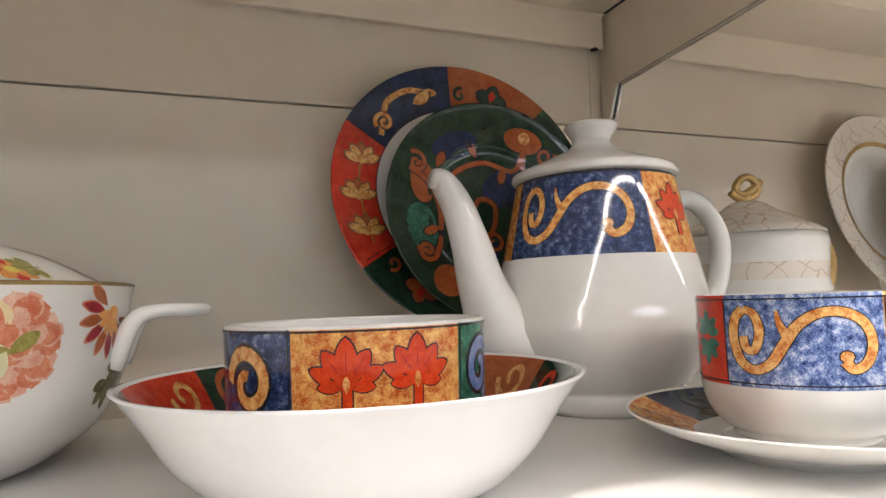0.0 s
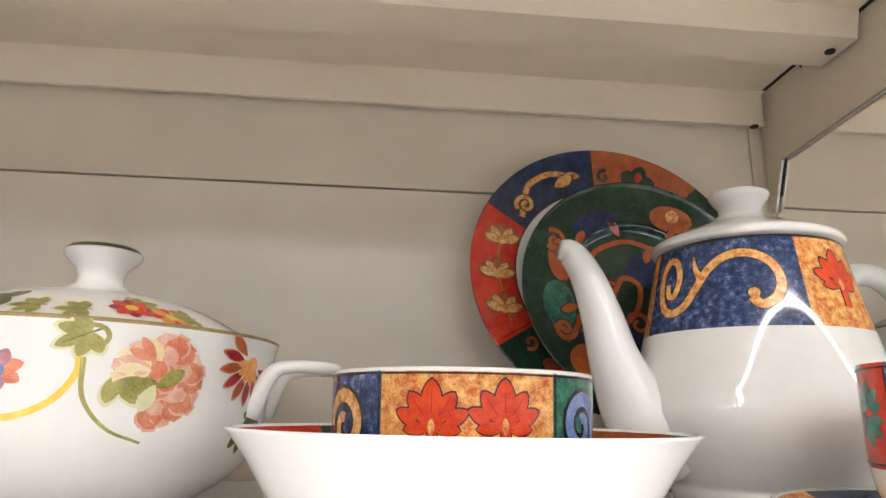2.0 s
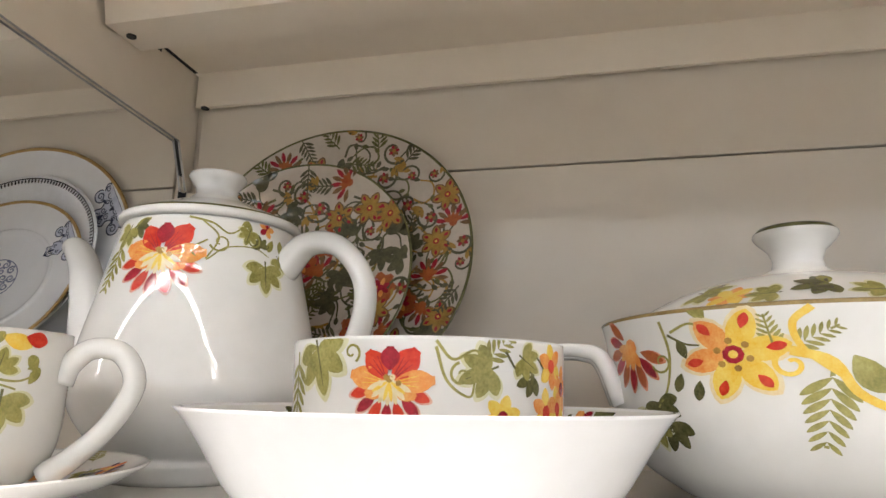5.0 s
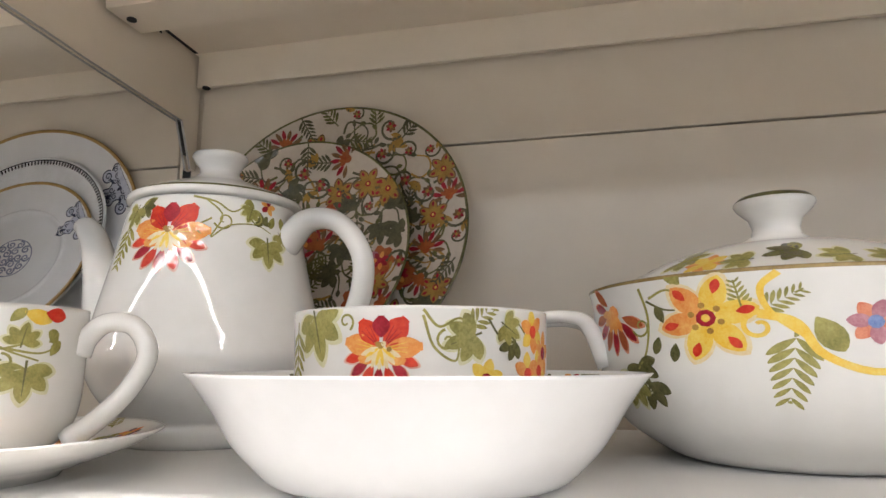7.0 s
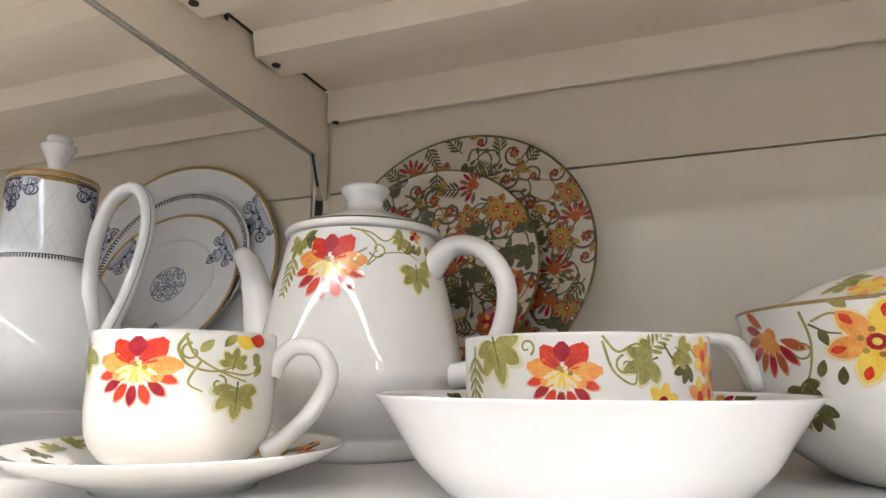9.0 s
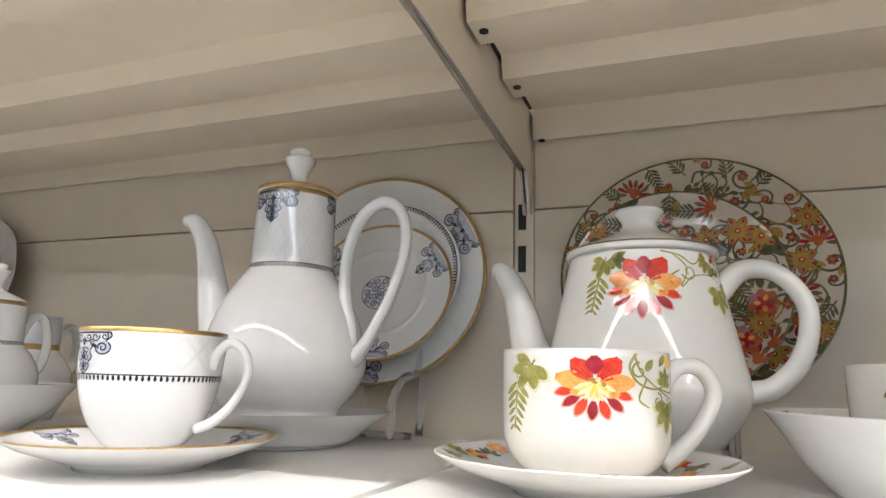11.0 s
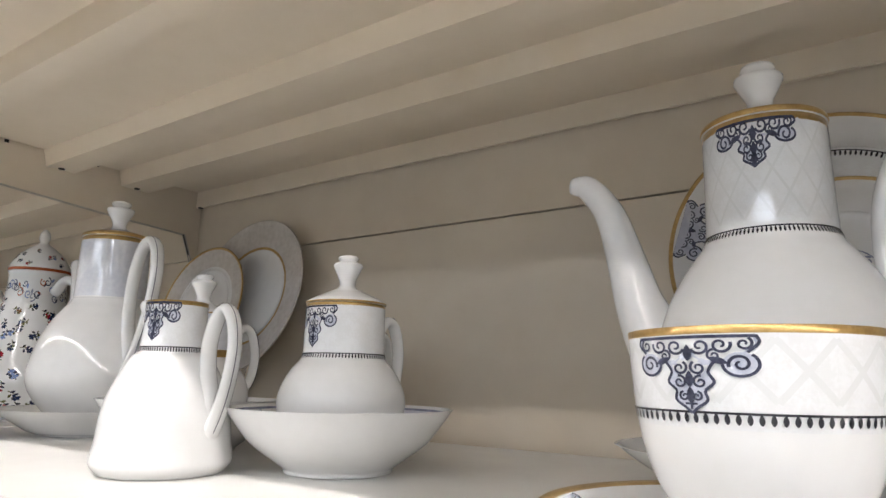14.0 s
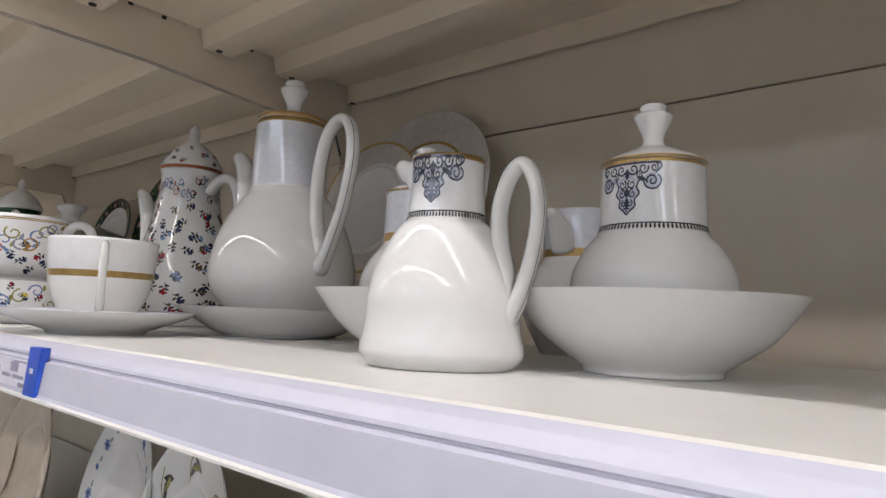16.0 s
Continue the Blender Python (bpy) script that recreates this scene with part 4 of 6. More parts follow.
def paint_pot_flowers(p, R=0):
    g = Girth(p, ring_radius(p))
    for k in (0, 180):
        c = g.u(276 + k)
        lily(p, c, 0.124, 0.0225)
        p.leafy(c - 0.028, 0.141, 250, 0.013, LEAF)
        vine(p, [(c + 0.020, 0.146), (c + 0.030, 0.136), (c + 0.024, 0.122), (c + 0.034, 0.130), (c + 0.050, 0.132), (c + 0.060, 0.128)])
        p.spiral(c + 0.031, 0.133, 0.006, 200, 1.2, 0.0012, LEAF)
        p.spiral(c + 0.050, 0.136, 0.005, 100, 1.2, 0.0012, LEAF, 0, -1)
        p.leafy(c + 0.057, 0.121, 268, 0.016, LEAF)
        p.leafy(c + 0.055, 0.133, 100, 0.008, DKLEAF)
        for dx, dy, t in ((0.043, 0.141, 60), (0.049, 0.140, 110), (0.064, 0.139, 240), (0.069, 0.131, 80)):
            p.leaflet(c + dx, dy, t, 0.009, 0.0045, LEAF)
        p.blossom(c + 0.060, 0.1455, 0.006, [PETAL, CRIMSON], 0, 5)
        p.fern(c - 0.030, 0.134, 262, 0.030, LEAF)
        vine(p, [(c + 0.012, 0.1475), (c + 0.026, 0.1445), (c + 0.036, 0.139), (c + 0.046, 0.1455)], 0.0014)
        vine(p, [(c + 0.024, 0.134), (c + 0.016, 0.128), (c + 0.020, 0.122)], 0.0012)
        p.leafy(c + 0.048, 0.1415, 250, 0.009, LEAF)
        p.leafy(c + 0.067, 0.128, 300, 0.009, LEAF)
        p.leafy(c - 0.020, 0.143, 300, 0.010, DKLEAF)
        p.leaflet(c - 0.012, 0.147, 200, 0.012, 0.005, LEAF)


def paint_cup_flowers(p, R=0):
    g = Girth(p, ring_radius(p))
    for k in (0, 180):
        c = g.u(285 + k)
        lily(p, c, 0.0460, 0.0150)
        vine(p, [(c + 0.016, 0.060), (c + 0.020, 0.051), (c + 0.030, 0.044), (c + 0.040, 0.040)])
        vine(p, [(c + 0.022, 0.049), (c + 0.018, 0.040), (c + 0.023, 0.036)])
        p.spiral(c + 0.0185, 0.0525, 0.004, 90, 1.1, 0.0011, LEAF)
        p.leafy(c + 0.036, 0.037, 268, 0.013, LEAF)
        p.leafy(c + 0.034, 0.047, 80, 0.008, LEAF)
        for dx, dy, t in ((0.030, 0.055, 50), (0.044, 0.042, 60), (0.046, 0.046, 110), (0.026, 0.058, 230)):
            p.leaflet(c + dx, dy, t, 0.007, 0.0038, LEAF)
        p.motif("painted_flower")
        p.petal(c + 0.034, 0.0590, 340, 0.010, 0.006, YELLOW)
        p.petal(c + 0.041, 0.0590, 350, 0.008, 0.006, RED, 0.0001)
        p.leafy(c - 0.026, 0.054, 235, 0.013, LEAF)
        vine(p, [(c + 0.017, 0.0605), (c + 0.014, 0.054), (c + 0.018, 0.047), (c + 0.027, 0.0445), (c + 0.036, 0.047)], 0.0013)
        vine(p, [(c + 0.030, 0.0445), (c + 0.040, 0.043), (c + 0.047, 0.046)], 0.001)
        p.spiral(c + 0.0285, 0.0395, 0.0035, 90, 1.1, 0.001, LEAF, 0, -1)
        p.spiral(c + 0.044, 0.0505, 0.003, 250, 1.1, 0.0009, LEAF)
        p.fern(c - 0.034, 0.050, 265, 0.026, LEAF)


def paint_bowl_flowers(p, R=0):
    g = Girth(p, ring_radius(p))
    for k in (0, 180):
        def u(d):
            return g.u(d + k)
        lily(p, u(270), 0.0350, 0.0138)
        p.leafy(u(238), 0.047, 285, 0.017, LEAF)
        p.fern(u(222), 0.046, 268, 0.028, LEAF)
        vine(p, [(u(286), 0.047), (u(290), 0.036), (u(298), 0.031), (u(300), 0.037)])
        p.spiral(u(295), 0.038, 0.004, 100, 1.2, 0.001, LEAF)
        p.fern(u(303), 0.042, 40, 0.016, LEAF)
        p.leafy(u(306), 0.040, 200, 0.012, LEAF)
        p.leafy(u(320), 0.044, 330, 0.009, LEAF)
        vine(p, [(u(286), 0.049), (u(292), 0.043), (u(300), 0.046), (u(306), 0.041)], 0.0011)
        vine(p, [(u(312), 0.046), (u(318), 0.040), (u(326), 0.045), (u(332), 0.041)], 0.001, DKLEAF)
        p.spiral(u(255), 0.045, 0.0035, 300, 1.1, 0.001, LEAF)
        p.blossom(u(311), 0.0245, 0.0075, [YELLOW], 15, 6, CRIMSON)
        p.leafy(u(326), 0.038, 200, 0.009, DKLEAF)
        for d, z in ((338, 0.042), (344, 0.027), (334, 0.026)):
            p.blossom(u(d), z, 0.0085, [YELLOW, PETAL], d, 6, RED)
        p.blossom(u(349), 0.034, 0.009, [PETAL], 10, 5, CRIMSON)
        for d in (330, 340, 350):
            p.leaflet(u(d), 0.0195, 30, 0.006, 0.003, RED)


def paint_casserole(p, R=0):
    g = Girth(p, ring_radius(p))
    for k in (0, 180):
        def u(d):
            return g.u(d + k)
        # star flower in yellow and orange
        star(p, u(238), 0.0650, 0.0180, 12)
        # swag with a small flower
        vine(p, [(u(250), 0.066), (u(258), 0.062), (u(263), 0.050), (u(274), 0.0435), (u(285), 0.049), (u(291), 0.062), (u(290), 0.076)], 0.0034, YELLOW)
        vine(p, [(u(255), 0.082), (u(251), 0.076), (u(253), 0.066), (u(261), 0.055)], 0.0027, YELLOW)
        p.spiral(u(250), 0.061, 0.006, 60, 1.2, 0.002, YELLOW)
        p.spiral(u(294), 0.076, 0.006, 180, 1.2, 0.002, LEAF, 0, -1)
        p.leaflet(u(262), 0.064, 300, 0.015, 0.009, LEAF)
        p.blossom(u(274), 0.062, 0.0085, [CORAL, MAUVE], 20, 7, MIDBLUE)
        # fern
        p.fern(u(258), 0.060, 262, 0.029, LEAF, 0, 7)
        p.fern(u(247), 0.066, 100, 0.014, LEAF)
        p.fern(u(250), 0.067, 30, 0.016, LEAF)
        p.leafy(u(293), 0.078, 210, 0.012, LEAF)
        p.leafy(u(300), 0.062, 300, 0.014, LEAF, 0.0, 3)
        p.leaflet(u(232), 0.079, 120, 0.010, 0.006, LEAF)
        vine(p, [(u(222), 0.075), (u(228), 0.078), (u(233), 0.074)], 0.0012)
        # peony
        c, z = u(309), 0.060
        p.motif("painted_flower")
        for ring, (r0, l, w) in enumerate(((0.0075, 0.0112, 0.0092), (0.0038, 0.0092, 0.0075), (0.0, 0.0080, 0.0064))):
            for i in range(11):
                a = -88 + i * 17 + 8 * ring
                p.petal(c + r0 * math.cos(radians(a)), z + r0 * 1.2 * math.sin(radians(a)), a, l, w, (CORAL, PINK, CORAL)[(i + ring) % 3], 0.00004 * i + 0.0005 * ring / 3, tip=1.5, edge=PINK if i % 3 == 0 else None)
        for i, a in enumerate((98, 122, 146, 170, 196)):
            p.petal(c - 0.002, z + 0.004, a, 0.0130, 0.0095, PINK if i % 2 else CREAMY, 0.0007 + 0.00003 * i, tip=1.5)
        p.petal(c - 0.001, z + 0.008, 120, 0.011, 0.004, CORAL, 0.0010)
        p.petal(c - 0.001, z + 0.008, 155, 0.010, 0.004, CORAL, 0.0010)
        p.leaflet(c + 0.002, z - 0.002, 185, 0.017, 0.008, LEAF, 0.0011)
        p.leaflet(c + 0.001, z - 0.003, 40, 0.012, 0.006, LEAF, 0.0011)
        p.leaflet(c, z - 0.002, 250, 0.012, 0.006, HALO, 0.0011)
        vine(p, [(u(292), 0.068), (u(293), 0.052), (u(299), 0.040), (u(308), 0.034)], 0.0018)
        # dark red daisies
        for d in (342, 206):
            daisy(p, u(d), 0.070, 0.0185, 240, second=RUST, edge=CORAL, heart=PETAL)
        for d, z, t in ((215, 0.046, 290), (219, 0.038, 250), (212, 0.038, 240), (349, 0.044, 250), (343, 0.040, 280)):
            p.leafy(u(d), z, t, 0.013, DKLEAF if d % 2 else LEAF)
        vine(p, [(u(219), 0.080), (u(221), 0.066), (u(219), 0.052), (u(215), 0.044)], 0.0014)
        p.spiral(u(218), 0.063, 0.005, 200, 1.1, 0.0011, LEAF)
        for d, z, t in ((226, 0.064, 110), (224, 0.058, 250), (229, 0.055, 260)):
            p.leaflet(u(d), z, t, 0.008, 0.0042, DKLEAF)
        vine(p, [(u(221), 0.074), (u(226), 0.070), (u(230), 0.069)], 0.0011, DKLEAF)


def paint_casserole_lid(p, R=0):
    for k in range(8):
        d = 262 + 45 * k
        x, y = polar(0.066, d)
        if k % 4 == 2:
            daisy(p, x, y, 0.018, d + 100, edge=PINK)
        else:
            p.leafy(x, y, d + (75 if k % 2 else -75), 0.015, LEAF if k % 2 else DKLEAF)
            p.leaflet(x, y, d + 180, 0.012, 0.006, LEAF)
    for k in (0, 180):
        for d, r, m in ((318, 0.076, (RED, PETAL)), (305, 0.070, (CRIMSON, RED)), (232, 0.074, (PETAL, YELLOW))):
            p.blossom(*polar(r, d + k), 0.010, list(m), d, 8, YELLOW, 0.0002)
        for d, r in ((290, 0.076), (276, 0.074), (327, 0.074), (246, 0.074)):
            p.leafy(*polar(r, d + k), d - 90, 0.012, LEAF, 0.0002)


def chintz(p, R, seed, gap):
    """An all-over pattern of large flowers, ivy leaves, ferns and hooked stems, with thin vines between."""
    rnd = random.Random(seed)
    p.joined = True
    for i in range(130):
        x, y = polar(R * 0.90 * math.sqrt(rnd.random()), rnd.uniform(0, 360))
        a, pts = rnd.uniform(0, 360), [(x, y)]
        for j in range(4):
            a += rnd.uniform(20, 75) * (1 if i % 2 else -1)
            pts.append((pts[-1][0] + 0.010 * math.cos(radians(a)), pts[-1][1] + 0.010 * math.sin(radians(a))))
        if max(math.hypot(*q) for q in pts) < R * 0.96:
            p.line(pts, 0.0020, (SAGE, DKLEAF, SAGE, OCHRE)[i % 4], 0.00001, n=20, taper=0.4)
            p.petal(*pts[-1], a, 0.0065, 0.0036, SAGE, 0.00002)
            p.petal(*pts[2], a + 90, 0.0060, 0.0034, DKLEAF, 0.00002)
    p.joined = False
    spots = []
    for i in range(4000):
        x, y = polar(R * 0.95 * math.sqrt(rnd.random()), rnd.uniform(0, 360))
        if all(math.hypot(x - a, y - b) > gap for a, b in spots):
            spots.append((x, y))
    for i, (x, y) in enumerate(spots):
        turn, kind = rnd.uniform(0, 360), i % 9
        lift = 0.0002 + 0.00002 * (i % 7)
        if kind in (0, 5):
            p.leafy(x, y, turn, 0.0155, SAGE, lift)
        elif kind in (2, 7):
            p.fern(x - 0.010 * math.cos(radians(turn)), y - 0.010 * math.sin(radians(turn)), turn, 0.024, SAGE if kind == 2 else DKLEAF, lift)
        elif kind == 1:
            star(p, x, y, 0.0120, turn, OCHRE, CRIMSON, lift, rim=BROWN)
        elif kind == 3:
            curl_spray(p, x, y, 0.0120, turn, 1 if i % 2 else -1, lift)
        elif kind == 4:
            poppy(p, x, y, 0.0120, turn, lift)
        elif kind == 6:
            daisy(p, x, y, 0.0150, turn, lift, BROWN, heart=RUST)
        else:
            curl_spray(p, x, y, 0.0095, turn, -1, lift)


def paint_plate_flowers(p, R):
    chintz(p, R, 5, 0.0158)


def paint_side_flowers(p, R):
    chintz(p, R, 8, 0.0158)


def paint_saucer_flowers(p, R):
    p.joined = True
    rnd = random.Random(3)
    for k in range(34):
        x, y = polar(R * rnd.uniform(0.66, 0.93), k * 360 / 34)
        q = rnd.random()
        if q < 0.4:
            p.leafy(x, y, rnd.uniform(0, 360), 0.009, rnd.choice((LEAF, DKLEAF)))
        elif q < 0.7:
            p.fern(x, y, rnd.uniform(0, 360), 0.013, LEAF)
        else:
            p.blossom(x, y, 0.007, [rnd.choice((RED, PETAL, CRIMSON)), PETAL], 0, 7, YELLOW, 0.0002)


def crest(p, x, y, s, mat=None, fill=None, turn=0.0, h=1.0):
    """A lacy crest: a lilac silhouette with dark outlines, mirrored curls and a drop below. It hangs from (x, y); s is half its width."""
    p.motif("painted_crest")
    mat, fill, was, p.joined = mat or ORNLINE, fill or LILAC, p.joined, True
    c, sn = math.cos(radians(turn)), math.sin(radians(turn))

    def q(u, v):
        return (x + s * (u * c - h * v * sn), y + s * (u * sn + h * v * c))

    def both(half):
        return [q(u, v) for u, v in half] + [q(-u, v) for u, v in half[::-1]]
    top = [(0.98, 0.0), (1.02, -0.16), (0.86, -0.36), (0.60, -0.52), (0.30, -0.62)]
    stem = [(0.42, -0.50), (0.30, -0.76), (0.38, -0.98), (0.24, -1.16), (0.26, -1.36), (0.10, -1.52), (0.0, -1.64)]
    p.poly(both(top), fill, 0.00004)
    p.poly(both(stem), fill, 0.00005)
    for sg in (1, -1):
        p.dot(*q(sg * 0.76, -0.60), 0.25 * s, fill, 0.00006, 14, h if not turn else 1.0)
        p.line([q(sg * u, v) for u, v in top[:3]], 0.050 * s, mat, 0.0001, n=10)
        p.line([q(sg * u, v) for u, v in stem], 0.050 * s, mat, 0.0001, n=24)
        p.line([q(sg * (0.76 + 0.25 * math.cos(a)), -0.60 + 0.25 * math.sin(a)) for a in np.linspace(0.9, -3.4, 16)], 0.050 * s, mat, 0.0001)
        for ux, uy, r, t, way, w in ((0.20, -0.22, 0.15, 200, 1, 0.052), (0.50, -0.20, 0.15, 20, -1, 0.052), (0.82, -0.18, 0.12, 60, -1, 0.048), (0.40, -0.42, 0.11, 90, 1, 0.045), (0.76, -0.60, 0.17, 200, -1, 0.055), (0.15, -0.68, 0.13, 120, 1, 0.050), (0.17, -0.98, 0.12, 80, 1, 0.048), (0.10, -1.28, 0.09, 80, -1, 0.042)):
            px, py = q(sg * ux, uy)
            p.spiral(px, py, r * s, (t if sg > 0 else 180 - t) + turn, 1.3, w * s, mat, 0.00012, sg * way)
        p.petal(*q(sg * 0.30, -0.46), (-20 if sg > 0 else 200) + turn, 0.30 * s, 0.12 * s, mat, 0.0002)
    p.line([q(-0.98, -0.02), q(0, -0.02), q(0.98, -0.02)], 0.060 * s, mat, 0.0001, n=12)
    for v in (-0.30, -0.86, -1.20):
        p.petal(*q(0, v + 0.12), 270 + turn, 0.30 * s, 0.14 * s, mat, 0.0002)
    p.line([q(-0.10, -1.44), q(0.10, -1.44)], 0.04 * s, mat, 0.0002)
    p.line([q(0, -1.34), q(0, -1.56)], 0.04 * s, mat, 0.0002)
    p.joined = was


def beads(p, pts_u, z, h, step_mat=None):
    """A fine dark line with a row of small drops below it, round a side."""
    p.motif("beaded_line")
    m = step_mat or BLACKLINE
    p.line([(u, z) for u in np.linspace(pts_u[0], pts_u[1], 90)], h * 0.32, m, 0.0001)
    n = int((pts_u[1] - pts_u[0]) / (h * 1.15))
    for k in range(n):
        u = pts_u[0] + (k + 0.5) * (pts_u[1] - pts_u[0]) / n
        p.petal(u, z, 270, h * 1.5, h * 0.62, m, 0.00012)


def lattice(p, g, z0, z1, n):
    """Pale diamonds round a side, hardly darker than the glaze."""
    p.motif("pale_lattice")
    for k in range(n):
        a, b = g.u(360 * k / n), g.u(360 * (k + 1) / n)
        for u0, u1 in ((a, b), (b, a)):
            p.line([(u0, z0), ((u0 + u1) / 2, (z0 + z1) / 2), (u1, z1)], 0.0017, LATTICE, -0.0001, n=10)


def paint_pot_slate(p, R=0):
    g = Girth(p, ring_radius(p))
    k = g.radius / 0.0345
    for d in (269, 29, 149):
        crest(p, g.u(d), 0.1870, 0.0215 * k, h=0.78 / k)
    lattice(p, g, 0.130, 0.158, 14)
    lattice(p, g, 0.158, 0.186, 14)
    beads(p, (g.u(0), g.u(360)), 0.1255, 0.0026)


def paint_cup_slate(p, R=0):
    g = Girth(p, ring_radius(p))
    for d in (253, 73):
        crest(p, g.u(d), 0.0630, 0.0155, h=0.86)
    lattice(p, g, 0.0445, 0.0620, 15)
    beads(p, (g.u(0), g.u(360)), 0.0415, 0.0021)


def paint_sugar_slate(p, R=0):
    g = Girth(p, ring_radius(p))
    k = g.radius / 0.0278
    for d in (265, 85):
        crest(p, g.u(d), 0.1030, 0.0170 * k, h=0.98 / k)
    beads(p, (g.u(0), g.u(360)), 0.0715, 0.0021)


def paint_jug_slate(p, R=0):
    g = Girth(p, ring_radius(p))
    k = g.radius / 0.0188
    for d in (286, 106):
        crest(p, g.u(d), 0.1030, 0.0150 * k, h=0.95 / k)
    beads(p, (g.u(0), g.u(360)), 0.0755, 0.0021)


def paint_saucer_slate(p, R):
    for d in (185, 305, 65):
        crest(p, *polar(R * 0.93, d), 0.013, turn=d - 90)


def paint_plate_slate(p, R):
    for d in (30, 165, 262):
        crest(p, *polar(R * 0.95, d), 0.024, turn=d - 90)


def bead_ring(p, r, step, m):
    p.motif("beaded_line")
    p.line([polar(r, 4 * k) for k in range(91)], step * 0.35, m, 0.0001)
    n = int(2 * math.pi * r / (step * 1.2))
    for k in range(n):
        d = 360 * k / n
        p.petal(*polar(r, d), d + 180, step * 1.5, step * 0.6, m, 0.00012)


def paint_side_slate(p, R):
    bead_ring(p, R * 0.97, 0.0028, BLACKLINE)


def paint_bread_slate(p, R):
    for d in (32, 152, 272):
        crest(p, *polar(R * 0.94, d), 0.0185, turn=d - 90)
    for r, n, rr in ((0.0135, 10, 0.0038), (0.0068, 5, 0.0040), (0.0, 1, 0.0030)):
        for k in range(n):
            p.spiral(*polar(r, 360 * k / n), rr, 51 * k, 1.4, 0.0017, SLATE, 0.0001, 1 if k % 2 else -1)
    p.line([polar(0.0182, 10 * k) for k in range(37)], 0.0010, SLATE, 0.0001)


def sprigs(p, g, z0, z1, rows, seed, size, around=17):
    """Rows of small scattered sprigs: a thin stem, a few leaflets and a flower head."""
    p.motif("painted_decor")
    rnd = random.Random(seed)
    for j in range(rows):
        z = z0 + (z1 - z0) * (j + 0.5) / rows
        for k in range(around):
            u, v = g.u(360 * (k + 0.5 * (j % 2)) / around + rnd.uniform(-5, 5)), z + rnd.uniform(-0.002, 0.002)
            t = rnd.uniform(0, 360)
            a = radians(t)
            p.line([(u, v), (u + size * 0.6 * math.cos(a + 0.3), v + size * 0.6 * math.sin(a + 0.3)), (u + size * math.cos(a), v + size * math.sin(a))], size * 0.10, DKLEAF, 0, n=6)
            for q, turn in ((0.25, 70), (0.45, -75), (0.65, 65), (0.8, -60)):
                p.petal(u + size * q * math.cos(a), v + size * q * math.sin(a), t + turn, size * 0.50, size * 0.25, rnd.choice((ORNLINE, ORNLINE, DKLEAF, BLACKLINE)), 0.00003)
            head = rnd.choice((MIDBLUE, NAVY, CRIMSON, BROWN, NAVY))
            for turn in (-55, 0, 55, 180):
                p.petal(u + size * math.cos(a), v + size * math.sin(a), t + turn, size * 0.42, size * 0.26, head, 0.00006)


def scrollwork(p, g, z0, z1, count, seed, mats):
    """A close net of thin curls in several colours."""
    p.joined = True
    rnd = random.Random(seed)
    for k in range(count):
        u, v = g.u(360 * k / count), rnd.uniform(z0, z1)
        r = rnd.uniform(0.0045, 0.0075)
        p.spiral(u, v, r, rnd.uniform(0, 360), 1.2, 0.0015, mats[k % len(mats)], 0.00002 * (k % 5), 1 if k % 2 else -1)
        p.petal(u + r, v, rnd.uniform(0, 360), 0.0065, 0.0030, mats[(k + 1) % len(mats)], 0.00012)


def paint_pot_sprigs(p, R=0):
    g = Girth(p, ring_radius(p))
    sprigs(p, g, 0.008, 0.136, 11, 4, 0.0098)
    scrollwork(p, g, 0.142, 0.170, 44, 3, (NAVY, MIDBLUE, SLATE, ORNLINE, RUST))


def paint_cup_sprigs(p, R=0):
    g = Girth(p, ring_radius(p))
    sprigs(p, g, 0.010, 0.034, 2, 7, 0.0068)
    scrollwork(p, g, 0.028, 0.052, 40, 5, (MIDBLUE, LEAF, SLATE, OCHRE, MIDBLUE, CORAL))
    p.motif("painted_decor")
    p.line([(u, 0.0575) for u in np.linspace(g.u(0), g.u(360), 90)], 0.0022, BROWN, 0.0001)
    p.line([(u, 0.0575) for u in np.linspace(g.u(0), g.u(360), 90)], 0.0010, CREAMY, 0.0002)


def paint_bowl_sprigs(p, R=0):
    g = Girth(p, ring_radius(p))
    sprigs(p, g, 0.018, 0.038, 2, 9, 0.0066, 20)
    scrollwork(p, g, 0.020, 0.036, 26, 6, (MIDBLUE, LEAF, YELLOW, SLATE))


def paint_plate_dark(p, R):
    for k in range(14):
        x, y = polar(R * 0.88, 360 * k / 14)
        p.blossom(x, y, R * 0.075, [CORAL, GREYORN], 20 * k, 6, CREAMY)
        p.petal(*polar(R * 0.88, 360 * (k + 0.5) / 14), 30 * k, R * 0.09, R * 0.045, LEAF)


def paint_blue_rim(p, R):
    for k in range(18):
        x, y = polar(R * 0.82, 20 * k)
        p.blossom(x, y, 0.0065 if k % 2 else 0.004, [MIDBLUE], 0, 6, NAVY)
        p.petal(*polar(R * 0.80, 20 * k + 9), 20 * k + 100, 0.009, 0.004, GREYORN)


def paint_black_leaf(p, R):
    for k in range(8):
        d = 45 * k
        p.line([polar(R * 0.9, d), polar(R * 0.8, d + 10), polar(R * 0.64, d + 14)], 0.0016, LEAF, 0, n=12)
        for j, m in ((4, BLACKLINE), (9, LEAF), (13, BLACKLINE)):
            p.petal(*polar(R * (0.9 - 0.017 * j), d + j), d + 200 + 9 * j, 0.017, 0.006, m, 0.0001)


